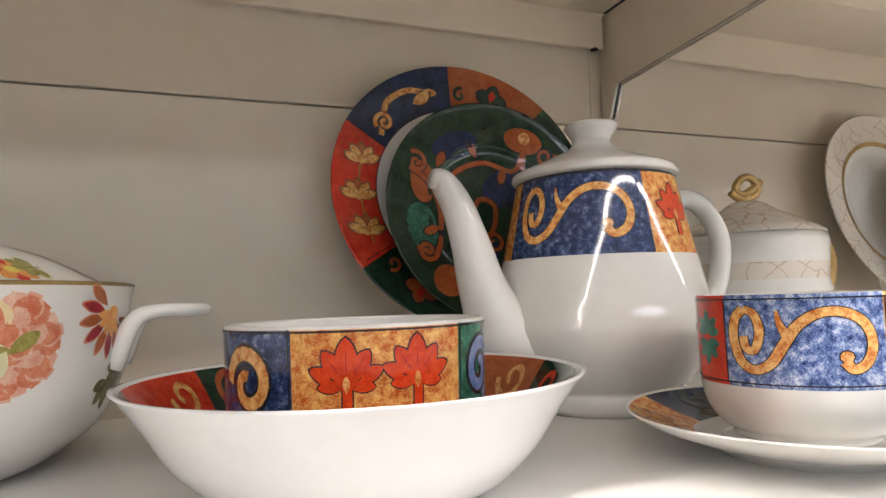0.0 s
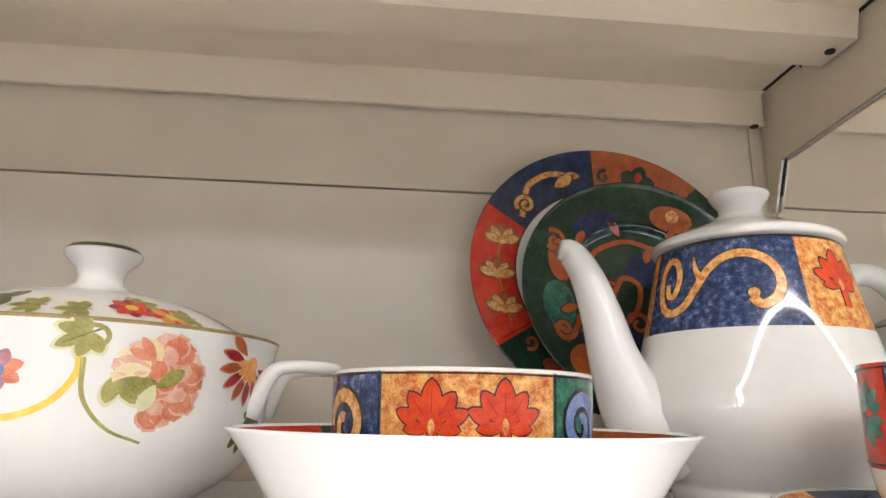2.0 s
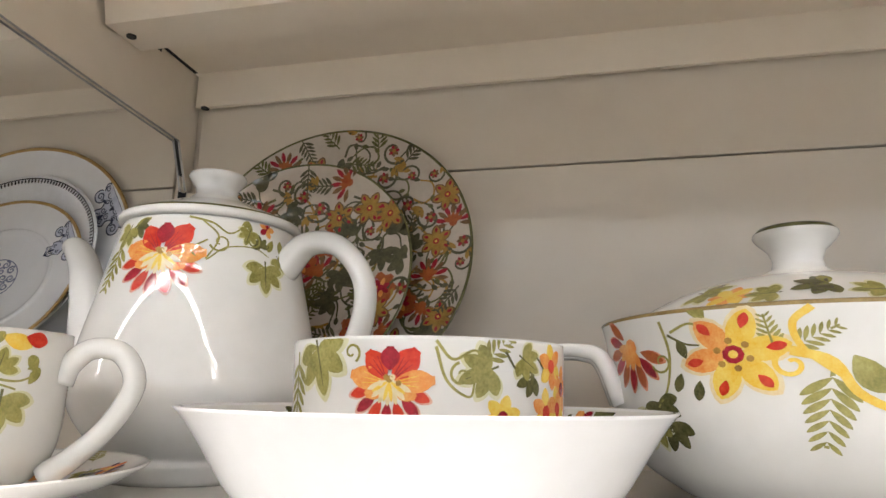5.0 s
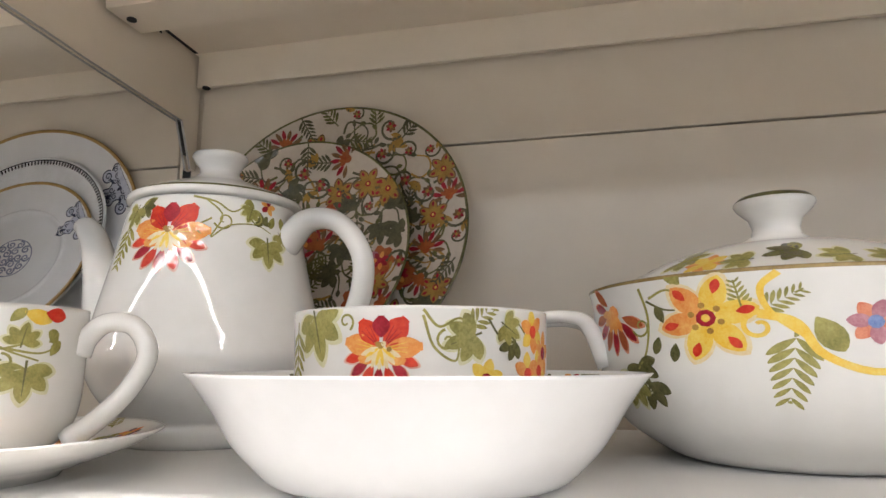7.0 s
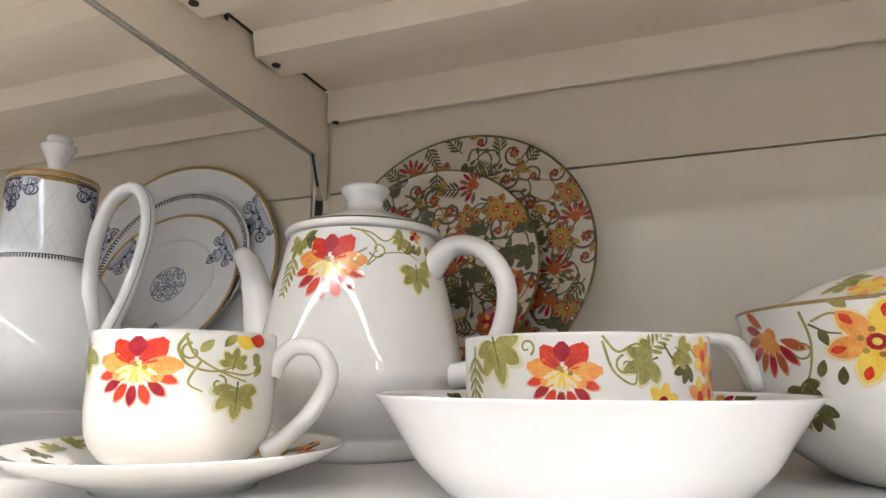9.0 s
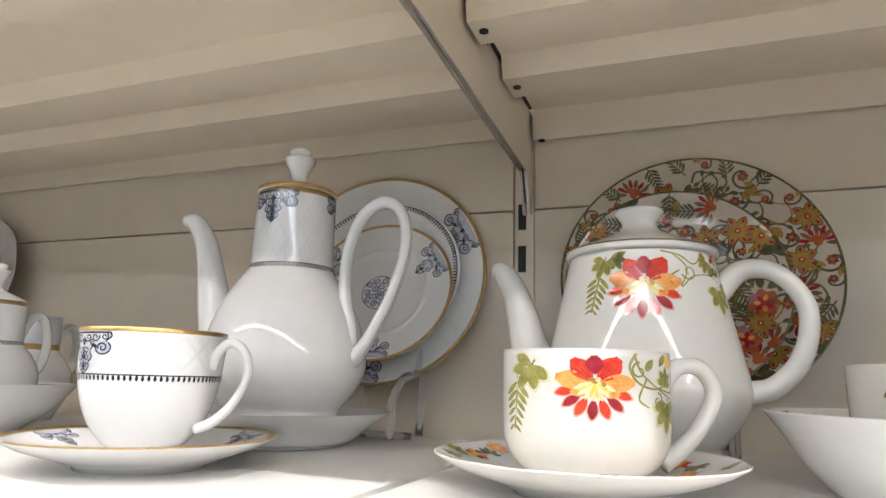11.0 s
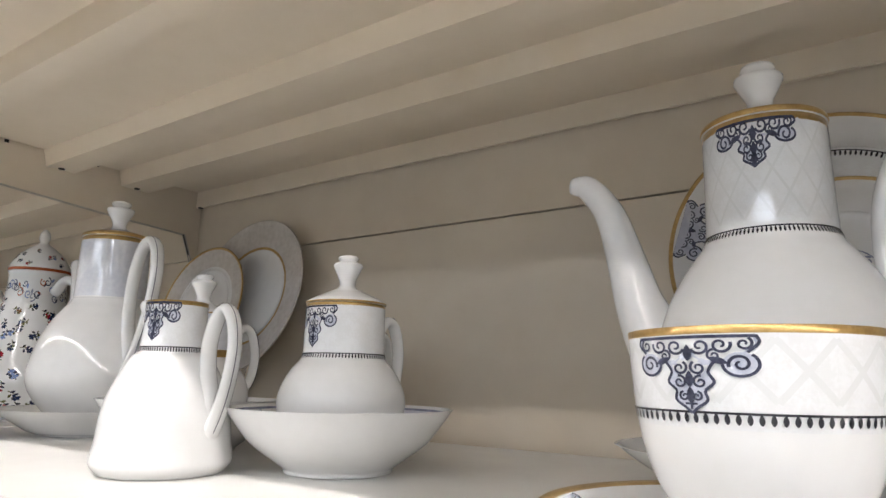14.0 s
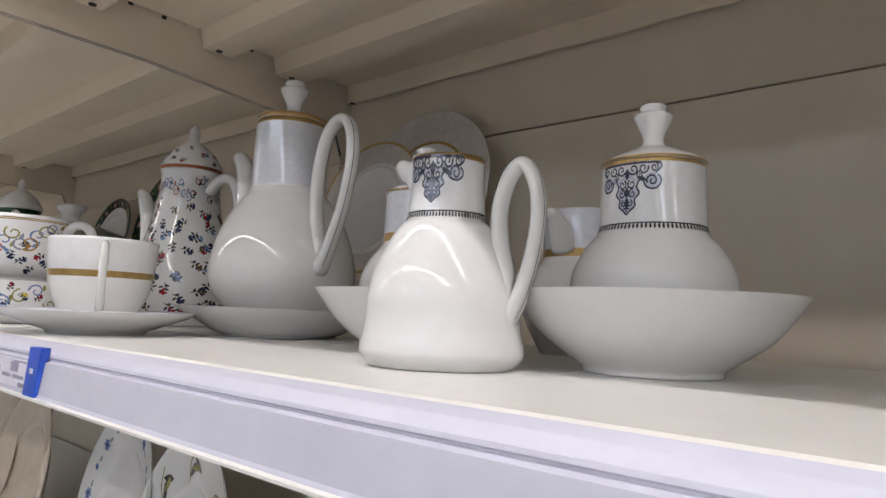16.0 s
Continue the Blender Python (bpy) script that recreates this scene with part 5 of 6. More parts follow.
def paint_inside_scroll(p, R=0):
    g = Girth(p, ring_radius(p))
    for k in range(16):
        p.spiral(g.u(22.5 * k + 11), 0.032, 0.010, 60 * k, 1.2, 0.0034, (SCROLL, RUST, SCROLL, RED)[k % 4], -0.0003, 1 if k % 2 else -1)


def paint_inside_slate(p, R=0):
    g = Girth(p, ring_radius(p))
    p.motif("rim_line")
    p.line([(u, 0.0392) for u in np.linspace(g.u(0), g.u(360), 90)], 0.0016, SLATE, -0.0002)
    for d in range(0, 360, 60):
        crest(p, g.u(d + 20), 0.0385, 0.013, h=0.8)


def paint_inside_flowers(p, R=0):
    p.joined = True
    g = Girth(p, ring_radius(p))
    rnd = random.Random(12)
    for k in range(46):
        u, v = g.u(360 * k / 46), rnd.uniform(0.024, 0.036)
        if k % 3 == 0:
            p.blossom(u, v, 0.008, [rnd.choice((CRIMSON, RED)), PETAL], 0, 6, YELLOW, -0.0003)
        else:
            p.leafy(u, v, rnd.uniform(0, 360), 0.011, rnd.choice((LEAF, DKLEAF)), -0.0003)

# ---- first bay: orange and blue service ----
BAND4 = [BLUE, ORANGE, GREEN, RED, BLACKLINE]


def at(x, y, z=TOP, turn=0.0):
    return pose(x, y, z - (SAG if x < -0.93 else 0), 0, 0, turn)


def pot_band(r, z, a):
    if not 0.0975 < z < 0.149 or r < 0.04:
        return 0
    if z < 0.0985 or z > 0.148:
        return 5
    a = (a - 176) % 360
    return 1 if a < 92 else 2 if a < 135 else 3 if a < 180 else 1 if a < 272 else 4 if a < 315 else 2


teapot(at(-0.107, 0.665) @ Matrix.Diagonal((1, 1, 0.965, 1)), "white porcelain teapot with a blue and orange scroll band", (pot_band, BAND4), paint_pot_scroll, 180, 0)


def bowl_band(r, z, a):
    if z < 0.0135 or r < 0.0526:
        return 0
    if z > 0.0500:
        return 0
    a = (a - BOWL_TURN) % 180
    return 2 if a < 71 else 3 if a < 125 else 1


BOWL_TURN = 230.0
straight_bowl(at(-0.288, 0.582, TOP + 0.0128), 0.054, 0.0515, "white serving bowl with orange lotus and blue scroll band", [PORCELAIN] + BAND4, bowl_band, paint_bowl_lotus)


def inside_panels(r, z, a):
    return (0, 1, 2, 3, 1, 0, 3, 2)[int(a / 45) % 8]


deep_bowl("salad_bowl", at(-0.288, 0.582), 0.0945, 0.0425, 0.049, "white porcelain salad bowl with a painted blue and rust inside rim", mat=BONE, group="salad bowls", bulge=0.07, inner=([RUST, NAVY, DKGREEN, RED], inside_panels, paint_inside_scroll))


def casserole(m, label, painter=None, lid_painter=None):
    ob = thing("casserole_dish", m, label, "casserole")
    out = [(0.050, 0.0), (0.056, 0.001), (0.066, 0.006), (0.082, 0.018), (0.0915, 0.036), (0.0945, 0.058), (0.0965, 0.076), (0.0982, 0.084)]
    o = [(q[0], q[1]) for q in smooth_line(out, 40)]
    lathe("body", [(0, 0.002)] + o + [(0.0965, 0.0846), (0.0945, 0.083), (0.093, 0.07), (0, 0.07)], [PORCELAIN, OLIVELINE], ob, 120, lambda r, z, a: 1 if z > 0.0822 and r > 0.0955 else 0)
    if painter:
        p = Paint(round_place(o, 0))
        painter(p)
        p.build("painted_decor", ob, "glazed painted flowers")
    dome = [(0.0935, 0.0800), (0.0915, 0.0815), (0.086, 0.0840), (0.075, 0.0900), (0.058, 0.0985), (0.040, 0.1045), (0.020, 0.1080)]
    d = [(q[0], q[1]) for q in smooth_line(dome, 24)]
    knob = [(0.0125, 0.1125), (0.0115, 0.1165), (0.0130, 0.1215), (0.0185, 0.127), (0.0200, 0.1295), (0.0198, 0.1310), (0.0175, 0.1335), (0.010, 0.1355), (0, 0.1360)]
    lid = lathe("lid", [(0, 0.082), (0.092, 0.082)] + d + knob, [PORCELAIN, DKLEAF], ob, 90, lambda r, z, a: 1 if 0.1315 < z < 0.1335 and r > 0.0165 else 0)
    if lid_painter:
        p = Paint(top_place(d[::-1]))
        lid_painter(p)
        p.build("painted_decor", lid, "glazed painted leaves")
    for sg in (1, -1):
        tube("handle", [(sg * 0.090, -0.021, 0.045), (sg * 0.099, -0.021, 0.066), (sg * 0.110, -0.020, 0.0705), (sg * 0.124, -0.015, 0.0705), (sg * 0.131, 0.0, 0.0705), (sg * 0.124, 0.015, 0.0705), (sg * 0.110, 0.020, 0.0705), (sg * 0.099, 0.021, 0.066), (sg * 0.090, 0.021, 0.045)], [0.0052, 0.0042, 0.0034, 0.0034, 0.0034, 0.0034, 0.0034, 0.0042, 0.0052], PORCELAIN, ob, 40, 12, side=(0, 0, 1))
    return ob


casserole(at(-0.478, 0.67), "white lidded casserole dish painted with bright autumn flowers", paint_casserole, paint_casserole_lid)

CAN = [(0.026, 0.0), (0.0285, 0.0005), (0.030, 0.003), (0.0345, 0.0065), (0.0395, 0.014), (0.0415, 0.024), (0.0419, 0.040), (0.042, 0.062)]
EAR = [(0.0405, 0.043, 0.0052), (0.0435, 0.050, 0.0046), (0.051, 0.0565, 0.0044), (0.0625, 0.055, 0.0044), (0.0685, 0.043, 0.0044), (0.062, 0.028, 0.0044), (0.050, 0.015, 0.0046), (0.039, 0.007, 0.0052)]


def cup_band(r, z, a):
    if z < 0.0255 or r < 0.0407:
        return 0
    if z > 0.0608:
        return 0
    a = (a - 180) % 180
    return 1 if a < 85 else 2 if a < 145 else 4


cup(at(-0.102, 0.523, TOP + 0.0075), CAN, "white tea cup with a blue and orange scroll band", [PORCELAIN, PALEBLUE] + BAND4[1:], cup_band, paint_cup_scroll, 20, EAR)


def saucer_band(r, z, a):
    upper = float(np.interp(r, [0, 0.0304, 0.035, 0.0471, 0.0654, 0.076], [0.005, 0.005, 0.0062, 0.0085, 0.0145, 0.019]))
    if r < 0.045 or r > 0.0745 or z < upper - 0.001:
        return 0
    return 1 + int((a + 20) / 45) % 4


saucer(at(-0.102, 0.523), 0.076, "white saucer with a blue, rust and green painted rim", [PORCELAIN, RUST, DKGREEN, NAVY, ORANGE], saucer_band, paint_saucer_scroll)


def platter_paint(r, z, a):
    if r < 0.073 or z < 0.0075:
        return 0
    for limit, slot in ((45, 4), (95, 2), (150, 3), (212, 1), (265, 4), (310, 2), (350, 3)):
        if a < limit:
            return slot
    return 4


def small_plate_paint(r, z, a):
    return 0 if z < 0.0038 else 1


def lean(x, y, z, tilt=78.0, turn=0.0):
    return pose(x, y, z, tilt, 0, turn)


plate("dinner_plate", 0.107, lean(-0.154, 0.772, 1.349), [PORCELAIN, RED, RUST, NAVY, DKGREEN], platter_paint, "white dinner plate with a blue, rust and green painted rim", "upright plates", paint_plate_scroll)
plate("side_plate", 0.086, lean(-0.142, 0.745, 1.333), [PORCELAIN, DKGREEN, RED, GREEN, NAVY], small_plate_paint, "dark green and blue painted side plate", "upright plates", paint_side_scroll)
stand(-0.145, 0.745, 1.256, 78)

# ---- first bay: flowered service ----
teapot(at(-0.808, 0.665) @ Matrix.Diagonal((1, 1, 0.95, 1)), "white porcelain teapot painted with red and orange flowers", None, paint_pot_flowers, 175, -5, DKLEAF)
straight_bowl(at(-0.647, 0.576, TOP + 0.0165), 0.054, 0.0505, "white serving bowl painted with red and yellow flowers", [PORCELAIN, OLIVELINE], lambda r, z, a: 1 if z > 0.0503 and r > 0.0532 else 0, paint_bowl_flowers)
deep_bowl("salad_bowl", at(-0.647, 0.576), 0.0955, 0.043, 0.049, "white porcelain salad bowl with a flowered inside rim", mat=BONE, group="salad bowls", bulge=0.07, inner=([PORCELAIN], None, paint_inside_flowers))
plate("dinner_plate", 0.111, lean(-0.772, 0.772, 1.344), [CREAMCHINA, DKLEAF], lambda r, z, a: 1 if r > 0.1095 else 0, "cream dinner plate covered with olive leaves and red flowers", "upright plates", paint_plate_flowers)
plate("side_plate", 0.088, lean(-0.788, 0.748, 1.330), [CREAMCHINA, DKLEAF], lambda r, z, a: 1 if r > 0.0868 else 0, "cream side plate covered with olive leaves and small flowers", "upright plates", paint_side_flowers)
stand(-0.78, 0.745, 1.256, 78)
cup(at(-0.828, 0.525, TOP + 0.0075), CAN, "white tea cup painted with a red flower and olive leaves", [PORCELAIN, GOLD], lambda r, z, a: 0, paint_cup_flowers, 25, EAR)
saucer(at(-0.828, 0.525), 0.076, "white saucer with a flowered rim", [PORCELAIN], None, paint_saucer_flowers)

# ---- second bay: white and slate service ----

def neck_paint(r, z, a):
    if z > 0.1876:
        return 1
    if 0.1262 < z < 0.1876:
        return 2
    return 0


tall_pot(at(-1.097, 0.65, TOP + 0.021), "tall white coffee pot with slate ornament and gold rim", [BONE, GOLD, PALE], neck_paint, paint_pot_slate)
deep_bowl("soup_plate", at(-1.097, 0.65), 0.092, 0.028, 0.052, "wide shallow white bowl under the tall coffee pot", mat=BONE, group="shallow bowls")
TULIP = [(0.0185, 0.0), (0.0205, 0.0005), (0.0212, 0.003), (0.0250, 0.0062), (0.0322, 0.015), (0.0375, 0.027), (0.0403, 0.040), (0.0416, 0.053), (0.0425, 0.066)]
LOOP = [(0.0405, 0.046, 0.0031), (0.0445, 0.0555, 0.0028), (0.053, 0.0605, 0.0026), (0.0625, 0.0545, 0.0025), (0.0645, 0.042, 0.0025), (0.056, 0.027, 0.0026), (0.044, 0.0175, 0.003), (0.0335, 0.0135, 0.003)]


def tulip_paint(r, z, a):
    return 1 if 0.0634 < z < 0.0648 and r > 0.0408 else 2 if 0.037 < z <= 0.0634 and r > 0.039 else 0


cup(at(-1.087, 0.496, TOP + 0.0085) @ Matrix.Diagonal((1, 1, 1.09, 1)), TULIP, "white tea cup with slate ornament and gold rim", [BONE, GOLD, PALE], tulip_paint, paint_cup_slate, 8, LOOP)
saucer(at(-1.087, 0.496), 0.077, "white saucer with gold rim and slate ornament", [BONE, GOLD], lambda r, z, a: 1 if r > 0.0735 and z > 0.0165 else 0, paint_saucer_slate)
plate("dinner_plate", 0.1115, lean(-1.0750, 0.785, 1.3528, 80.8, 6.5), [BONE, GOLD], lambda r, z, a: 1 if r > 0.1086 else 0, "white dinner plate with gold rim and slate ornaments", "upright plates", paint_plate_slate)
plate("side_plate", 0.0855, lean(-1.0705, 0.770, 1.3505, 73.5, 5), [BONE, PALE], lambda r, z, a: 1 if r > 0.06 else 0, "white side plate with a dark beaded line", "upright plates", paint_side_slate)
plate("bread_plate", 0.0755, lean(-1.0640, 0.757, 1.3346, 70, 6.4), [BONE, GOLD], lambda r, z, a: 1 if r > 0.0728 else 0, "white bread plate with gold rim and medallion", "upright plates", paint_bread_slate)
stand(-1.052, 0.748, 1.256, 78)

SUGAR = [(0.028, 0.0), (0.0295, 0.001), (0.032, 0.006), (0.0395, 0.020), (0.0434, 0.036), (0.042, 0.048), (0.036, 0.060), (0.0305, 0.0665), (0.0284, 0.070), (0.0280, 0.074), (0.0274, 0.098), (0.0274, 0.1055)]


def small_pot(name, m, label, mats, paint, painter, mat, handle_turn, spout=False, knob=True, prof=None, gold=GOLD):
    ob = thing(name, m, label, "sugar pot")
    o = [(q[0], q[1]) for q in smooth_line(prof or SUGAR, 60)]
    h, r = o[-1][1], o[-1][0]
    lathe("body", [(0, 0.002), (o[0][0] - 0.002, 0.002), (o[0][0] - 0.001, 0)] + o + [(r - 0.0015, h + 0.0002), (0, h + 0.0002)], mats, ob, 96, paint)
    if painter:
        p = Paint(round_place(o, 0))
        painter(p)
        p.build("painted_decor", ob, "glazed painted ornament")
    if knob:
        lid = [(0, h + 0.0004), (r + 0.0006, h + 0.0004), (r + 0.0008, h + 0.0016), (r * 0.86, h + 0.0045), (r * 0.5, h + 0.009), (r * 0.27, h + 0.0115), (0.0055, h + 0.014), (0.0058, h + 0.018), (0.0092, h + 0.0255), (0.0105, h + 0.0282), (0.0100, h + 0.0296),
               (0.0068, h + 0.0306), (0.0062, h + 0.0318), (0.0074, h + 0.0334), (0.0068, h + 0.0350), (0.003, h + 0.0360), (0, h + 0.0361)]
        lathe("lid", lid, [mat, gold], ob, 60, lambda rr, z, a: 1 if rr > r * 0.9 and z < h + 0.003 else 0)
    a = radians(handle_turn)
    c, s = math.cos(a), math.sin(a)
    pts = [(0.038, 0.042), (0.050, 0.050), (0.0545, 0.072), (0.050, 0.092), (0.042, 0.0975), (0.034, 0.091), (0.028, 0.080)]
    tube("handle", [(u * c, u * s, v) for u, v in pts], [0.0048, 0.0038, 0.0035, 0.0036, 0.0038, 0.004, 0.005], mat, ob, 34, 12, flat=1.4, side=(-s, c, 0), stripe=ORNLINE)
    if spout:
        b = radians(handle_turn + 180)
        c, s = math.cos(b), math.sin(b)
        tube("spout", [(u * c, u * s, v) for u, v in [(0.022, 0.078), (0.030, 0.088), (0.037, 0.097), (0.044, 0.1)]], [0.011, 0.0085, 0.006, 0.0035], mat, ob, 14, 12, side=(-s, c, 0))
    return ob


def sugar_paint(r, z, a):
    return 1 if z > 0.1030 else 2 if z > 0.071 else 0


small_pot("sugar_pot", at(-1.359, 0.575, TOP + 0.006), "white sugar pot with slate ornament and gold rim in a bowl", [BONE, GOLD, PALE], sugar_paint, paint_sugar_slate, BONE, 85)
deep_bowl("dessert_bowl", at(-1.359, 0.575), 0.077, 0.042, 0.036, "small white flared bowl with slate inside rim under a sugar pot", mat=BONE, group="dessert bowls", inner=([BONE], None, paint_inside_slate))


def creamer(m, label, mats, paint, painter, mat, handle_turn):
    ob = thing("milk_jug", m, label, "milk jug")
    pr = [(0.034, 0.0), (0.0365, 0.0008), (0.0405, 0.0055), (0.0410, 0.010), (0.0397, 0.017), (0.0388, 0.025), (0.0379, 0.035), (0.0350, 0.047), (0.0300, 0.059), (0.0243, 0.0690), (0.0205, 0.0725), (0.0198, 0.076), (0.0186, 0.092), (0.0188, 0.1045)]
    o = [(q[0], q[1]) for q in smooth_line(pr, 60)]
    lathe("body", [(0, 0.001)] + o + [(0.0172, 0.1046), (0.0168, 0.09), (0, 0.085)], mats, ob, 96, paint)
    if painter:
        p = Paint(round_place(o, 0))
        painter(p)
        p.build("painted_decor", ob, "glazed painted ornament")
    a = radians(handle_turn)
    c, s = math.cos(a), math.sin(a)
    pts = [(0.0330, 0.020), (0.0415, 0.036), (0.0475, 0.056), (0.0500, 0.076), (0.0475, 0.092), (0.0415, 0.0995), (0.0345, 0.0935), (0.0300, 0.078), (0.0305, 0.062), (0.0335, 0.048), (0.0340, 0.034)]
    tube("handle", [(u * c, u * s, v) for u, v in pts], [0.0050, 0.0040, 0.0036, 0.0035, 0.0036, 0.0038, 0.0038, 0.0038, 0.0040, 0.0042, 0.0046], mat, ob, 44, 12, flat=1.5, side=(-s, c, 0), stripe=ORNLINE)
    b = radians(handle_turn + 180)
    c, s = math.cos(b), math.sin(b)
    tube("pouring_lip", [(u * c, u * s, v) for u, v in [(0.010, 0.090), (0.018, 0.098), (0.024, 0.1005), (0.030, 0.1045)]], [0.009, 0.0085, 0.0062, 0.0035], mat, ob, 12, 12, side=(-s, c, 0))
    return ob


def jug_paint(r, z, a):
    return 1 if z > 0.1030 and r > 0.018 else 2 if z > 0.0765 else 0


creamer(at(-1.440, 0.497) @ Matrix.Scale(1.045, 4), "white milk jug with slate ornament and gold rim", [BONE, GOLD, PALE], jug_paint, paint_jug_slate, BONE, 10)

# ---- second bay: pearl service ----
def pearl_neck(r, z, a):
    return 1 if z > 0.1865 or 0.1258 < z < 0.1268 else 2 if z > 0.1268 else 0


tall_pot(at(-1.731, 0.605, TOP + 0.013), "tall white coffee pot with a pearl grey neck and gold rim", [BONE, GOLD, PEARL], pearl_neck, None, spout_turn=172, handle_turn=-8)
deep_bowl("soup_plate", at(-1.731, 0.605), 0.095, 0.026, 0.052, "wide shallow white bowl under a tall coffee pot", mat=BONE, group="shallow bowls")
plate("dinner_plate", 0.100, lean(-1.709, 0.775, 1.357), [BONE, PEARLWARM, GOLD], lambda r, z, a: 1 if r > 0.066 else 2 if r > 0.062 else 0, "pearl grey rimmed dinner plate with a gold ring", "upright plates")
plate("side_plate", 0.080, lean(-1.761, 0.745, 1.341), [BONE, PEARLWARM, GOLD], lambda r, z, a: 2 if r > 0.0775 else 1 if r > 0.055 else 0, "pearl grey rimmed side plate with a gold edge", "upright plates")
stand(-1.745, 0.745, 1.256, 78)


def pearl_small(r, z, a):
    return 1 if 0.0705 < z < 0.075 else 2 if z > 0.075 else 0


small_pot("sugar_pot", at(-1.532, 0.580, TOP + 0.006), "white sugar pot with a pearl grey neck and gold line", [BONE, GOLD, PEARL], pearl_small, None, BONE, 82)
deep_bowl("dessert_bowl", at(-1.532, 0.580), 0.075, 0.042, 0.036, "small white flared bowl with a pearl sugar pot", mat=BONE, group="dessert bowls")
small_pot("milk_pot", at(-1.466, 0.695, TOP) @ Matrix.Scale(1.06, 4), "white milk pot with a pearl grey neck and gold line", [BONE, GOLD, PEARL], pearl_small, None, BONE, 88, True, False)


def cup4_paint(r, z, a):
    return 1 if 0.038 < z < 0.043 and r > 0.0385 else 2 if z >= 0.043 and r > 0.039 else 0


cup(at(-1.776, 0.46, TOP + 0.0055) @ Matrix.Diagonal((0.97, 0.97, 1.06, 1)), TULIP, "white tea cup with a gold lattice line and pearl rim", [BONE, GOLD, PALE], cup4_paint, None, -22, LOOP)
saucer(at(-1.776, 0.46), 0.075, "plain white saucer with a pearl rim", [BONE, PEARL], lambda r, z, a: 1 if r > 0.070 and z > 0.0155 else 0)

# ---- third bay: small flowered and green services ----
def cone_pot(m, label, dark=False):
    ob = thing("coffee_pot", m, label, "coffee pot")
    o = [(q[0], q[1]) for q in smooth_line([(0.046, 0.0), (0.050, 0.002), (0.056, 0.012), (0.060, 0.030), (0.058, 0.055), (0.050, 0.085), (0.041, 0.120), (0.035, 0.150), (0.0335, 0.172), (0.0345, 0.180)], 60)]
    lathe("body", [(0, 0.001)] + o + [(0, 0.1802)], [BONE, DKGREEN], ob, 90, lambda r, z, a: 1 if dark and 0.155 < z < 0.18 else 0)
    p = Paint(round_place(o, 0))
    if not dark:
        paint_pot_sprigs(p)
    p.build("painted_decor", ob, "blue and red painted sprigs")
    lathe("lid", [(0, 0.1804), (0.0355, 0.1804), (0.036, 0.184), (0.034, 0.190), (0.027, 0.202), (0.016, 0.212), (0.008, 0.217), (0.005, 0.220), (0.0068, 0.226), (0.006, 0.232), (0.003, 0.237), (0, 0.238)], [BONE, RUST], ob, 60, lambda r, z, a: 0 if dark else 1 if z < 0.1845 and r > 0.03 else 0)
    if not dark:
        p = Paint(round_place([(0.036, 0.184), (0.034, 0.190), (0.027, 0.202), (0.016, 0.212)], 0))
        sprigs(p, Girth(p, 0.028), 0.1865, 0.2075, 2, 21, 0.0055, 11)
        p.build("painted_decor", ob, "painted sprigs on the lid")
    tube("handle", [(0.056, -0.02, 0.045), (0.078, -0.03, 0.075), (0.088, -0.033, 0.120), (0.078, -0.03, 0.160), (0.055, -0.02, 0.168), (0.036, -0.012, 0.155)], [0.007, 0.006, 0.0055, 0.0055, 0.006, 0.007], BONE, ob, 36, 12)
    tube("spout", [(-0.048, 0.02, 0.05), (-0.068, 0.028, 0.08), (-0.078, 0.032, 0.12), (-0.092, 0.037, 0.155), (-0.102, 0.041, 0.165)], [0.02, 0.015, 0.011, 0.0085, 0.006], BONE, ob, 28, 14)
    return ob


cone_pot(at(-1.985, 0.64, TOP, 27) @ Matrix.Diagonal((1.03, 1.03, 1.06, 1)), "tall white coffee pot covered with small blue and red sprigs")
cup(at(-1.985, 0.462, TOP + 0.0425) @ Matrix.Scale(1.06, 4), CAN, "white tea cup covered with blue and yellow scrolls", [BONE, GOLD], lambda r, z, a: 0, paint_cup_sprigs, 40, EAR)
straight_bowl(at(-1.985, 0.462), 0.056, 0.0425, "white bowl covered with blue and red sprigs", [BONE, GOLD], lambda r, z, a: 0, paint_bowl_sprigs)
cone_pot(at(-2.66, 0.65) @ Matrix.Scale(1.08, 4), "white coffee pot with a dark green flowered collar", True)
plate("dinner_plate", 0.102, lean(-2.30, 0.775, 1.36), [BONE, DKGREEN, GREYORN], lambda r, z, a: 1 if r > 0.078 else 2 if r > 0.072 else 0, "white dinner plate with a dark flowered border", "upright plates", paint_plate_dark)
plate("side_plate", 0.080, lean(-2.47, 0.752, 1.335), [BONE, DKGREEN, GREYORN], lambda r, z, a: 1 if r > 0.062 else 0, "white side plate with a dark flowered border", "upright plates", paint_plate_dark)
stand(-2.38, 0.745, 1.256, 78)


def tureen(m):
    ob = thing("tureen", m, "green and white lidded tureen with a flowered rim", "tureen")
    lathe("body", [(0, 0.001), (0.05, 0.0), (0.055, 0.004), (0.085, 0.04), (0.096, 0.08), (0.100, 0.112), (0.096, 0.113), (0, 0.10)], [BONE, DKGREEN], ob, 72, lambda r, z, a: 1 if z > 0.098 else 0)
    lathe("lid", [(0, 0.112), (0.098, 0.113), (0.099, 0.117), (0.088, 0.126), (0.06, 0.137), (0.03, 0.144), (0.016, 0.148), (0.013, 0.158), (0.022, 0.168), (0.021, 0.173), (0, 0.177)], [BONE, GREENGLAZE, ORNLINE], ob, 72, lambda r, z, a: 2 if r > 0.094 else 1 if r > 0.024 else 0)
    return ob


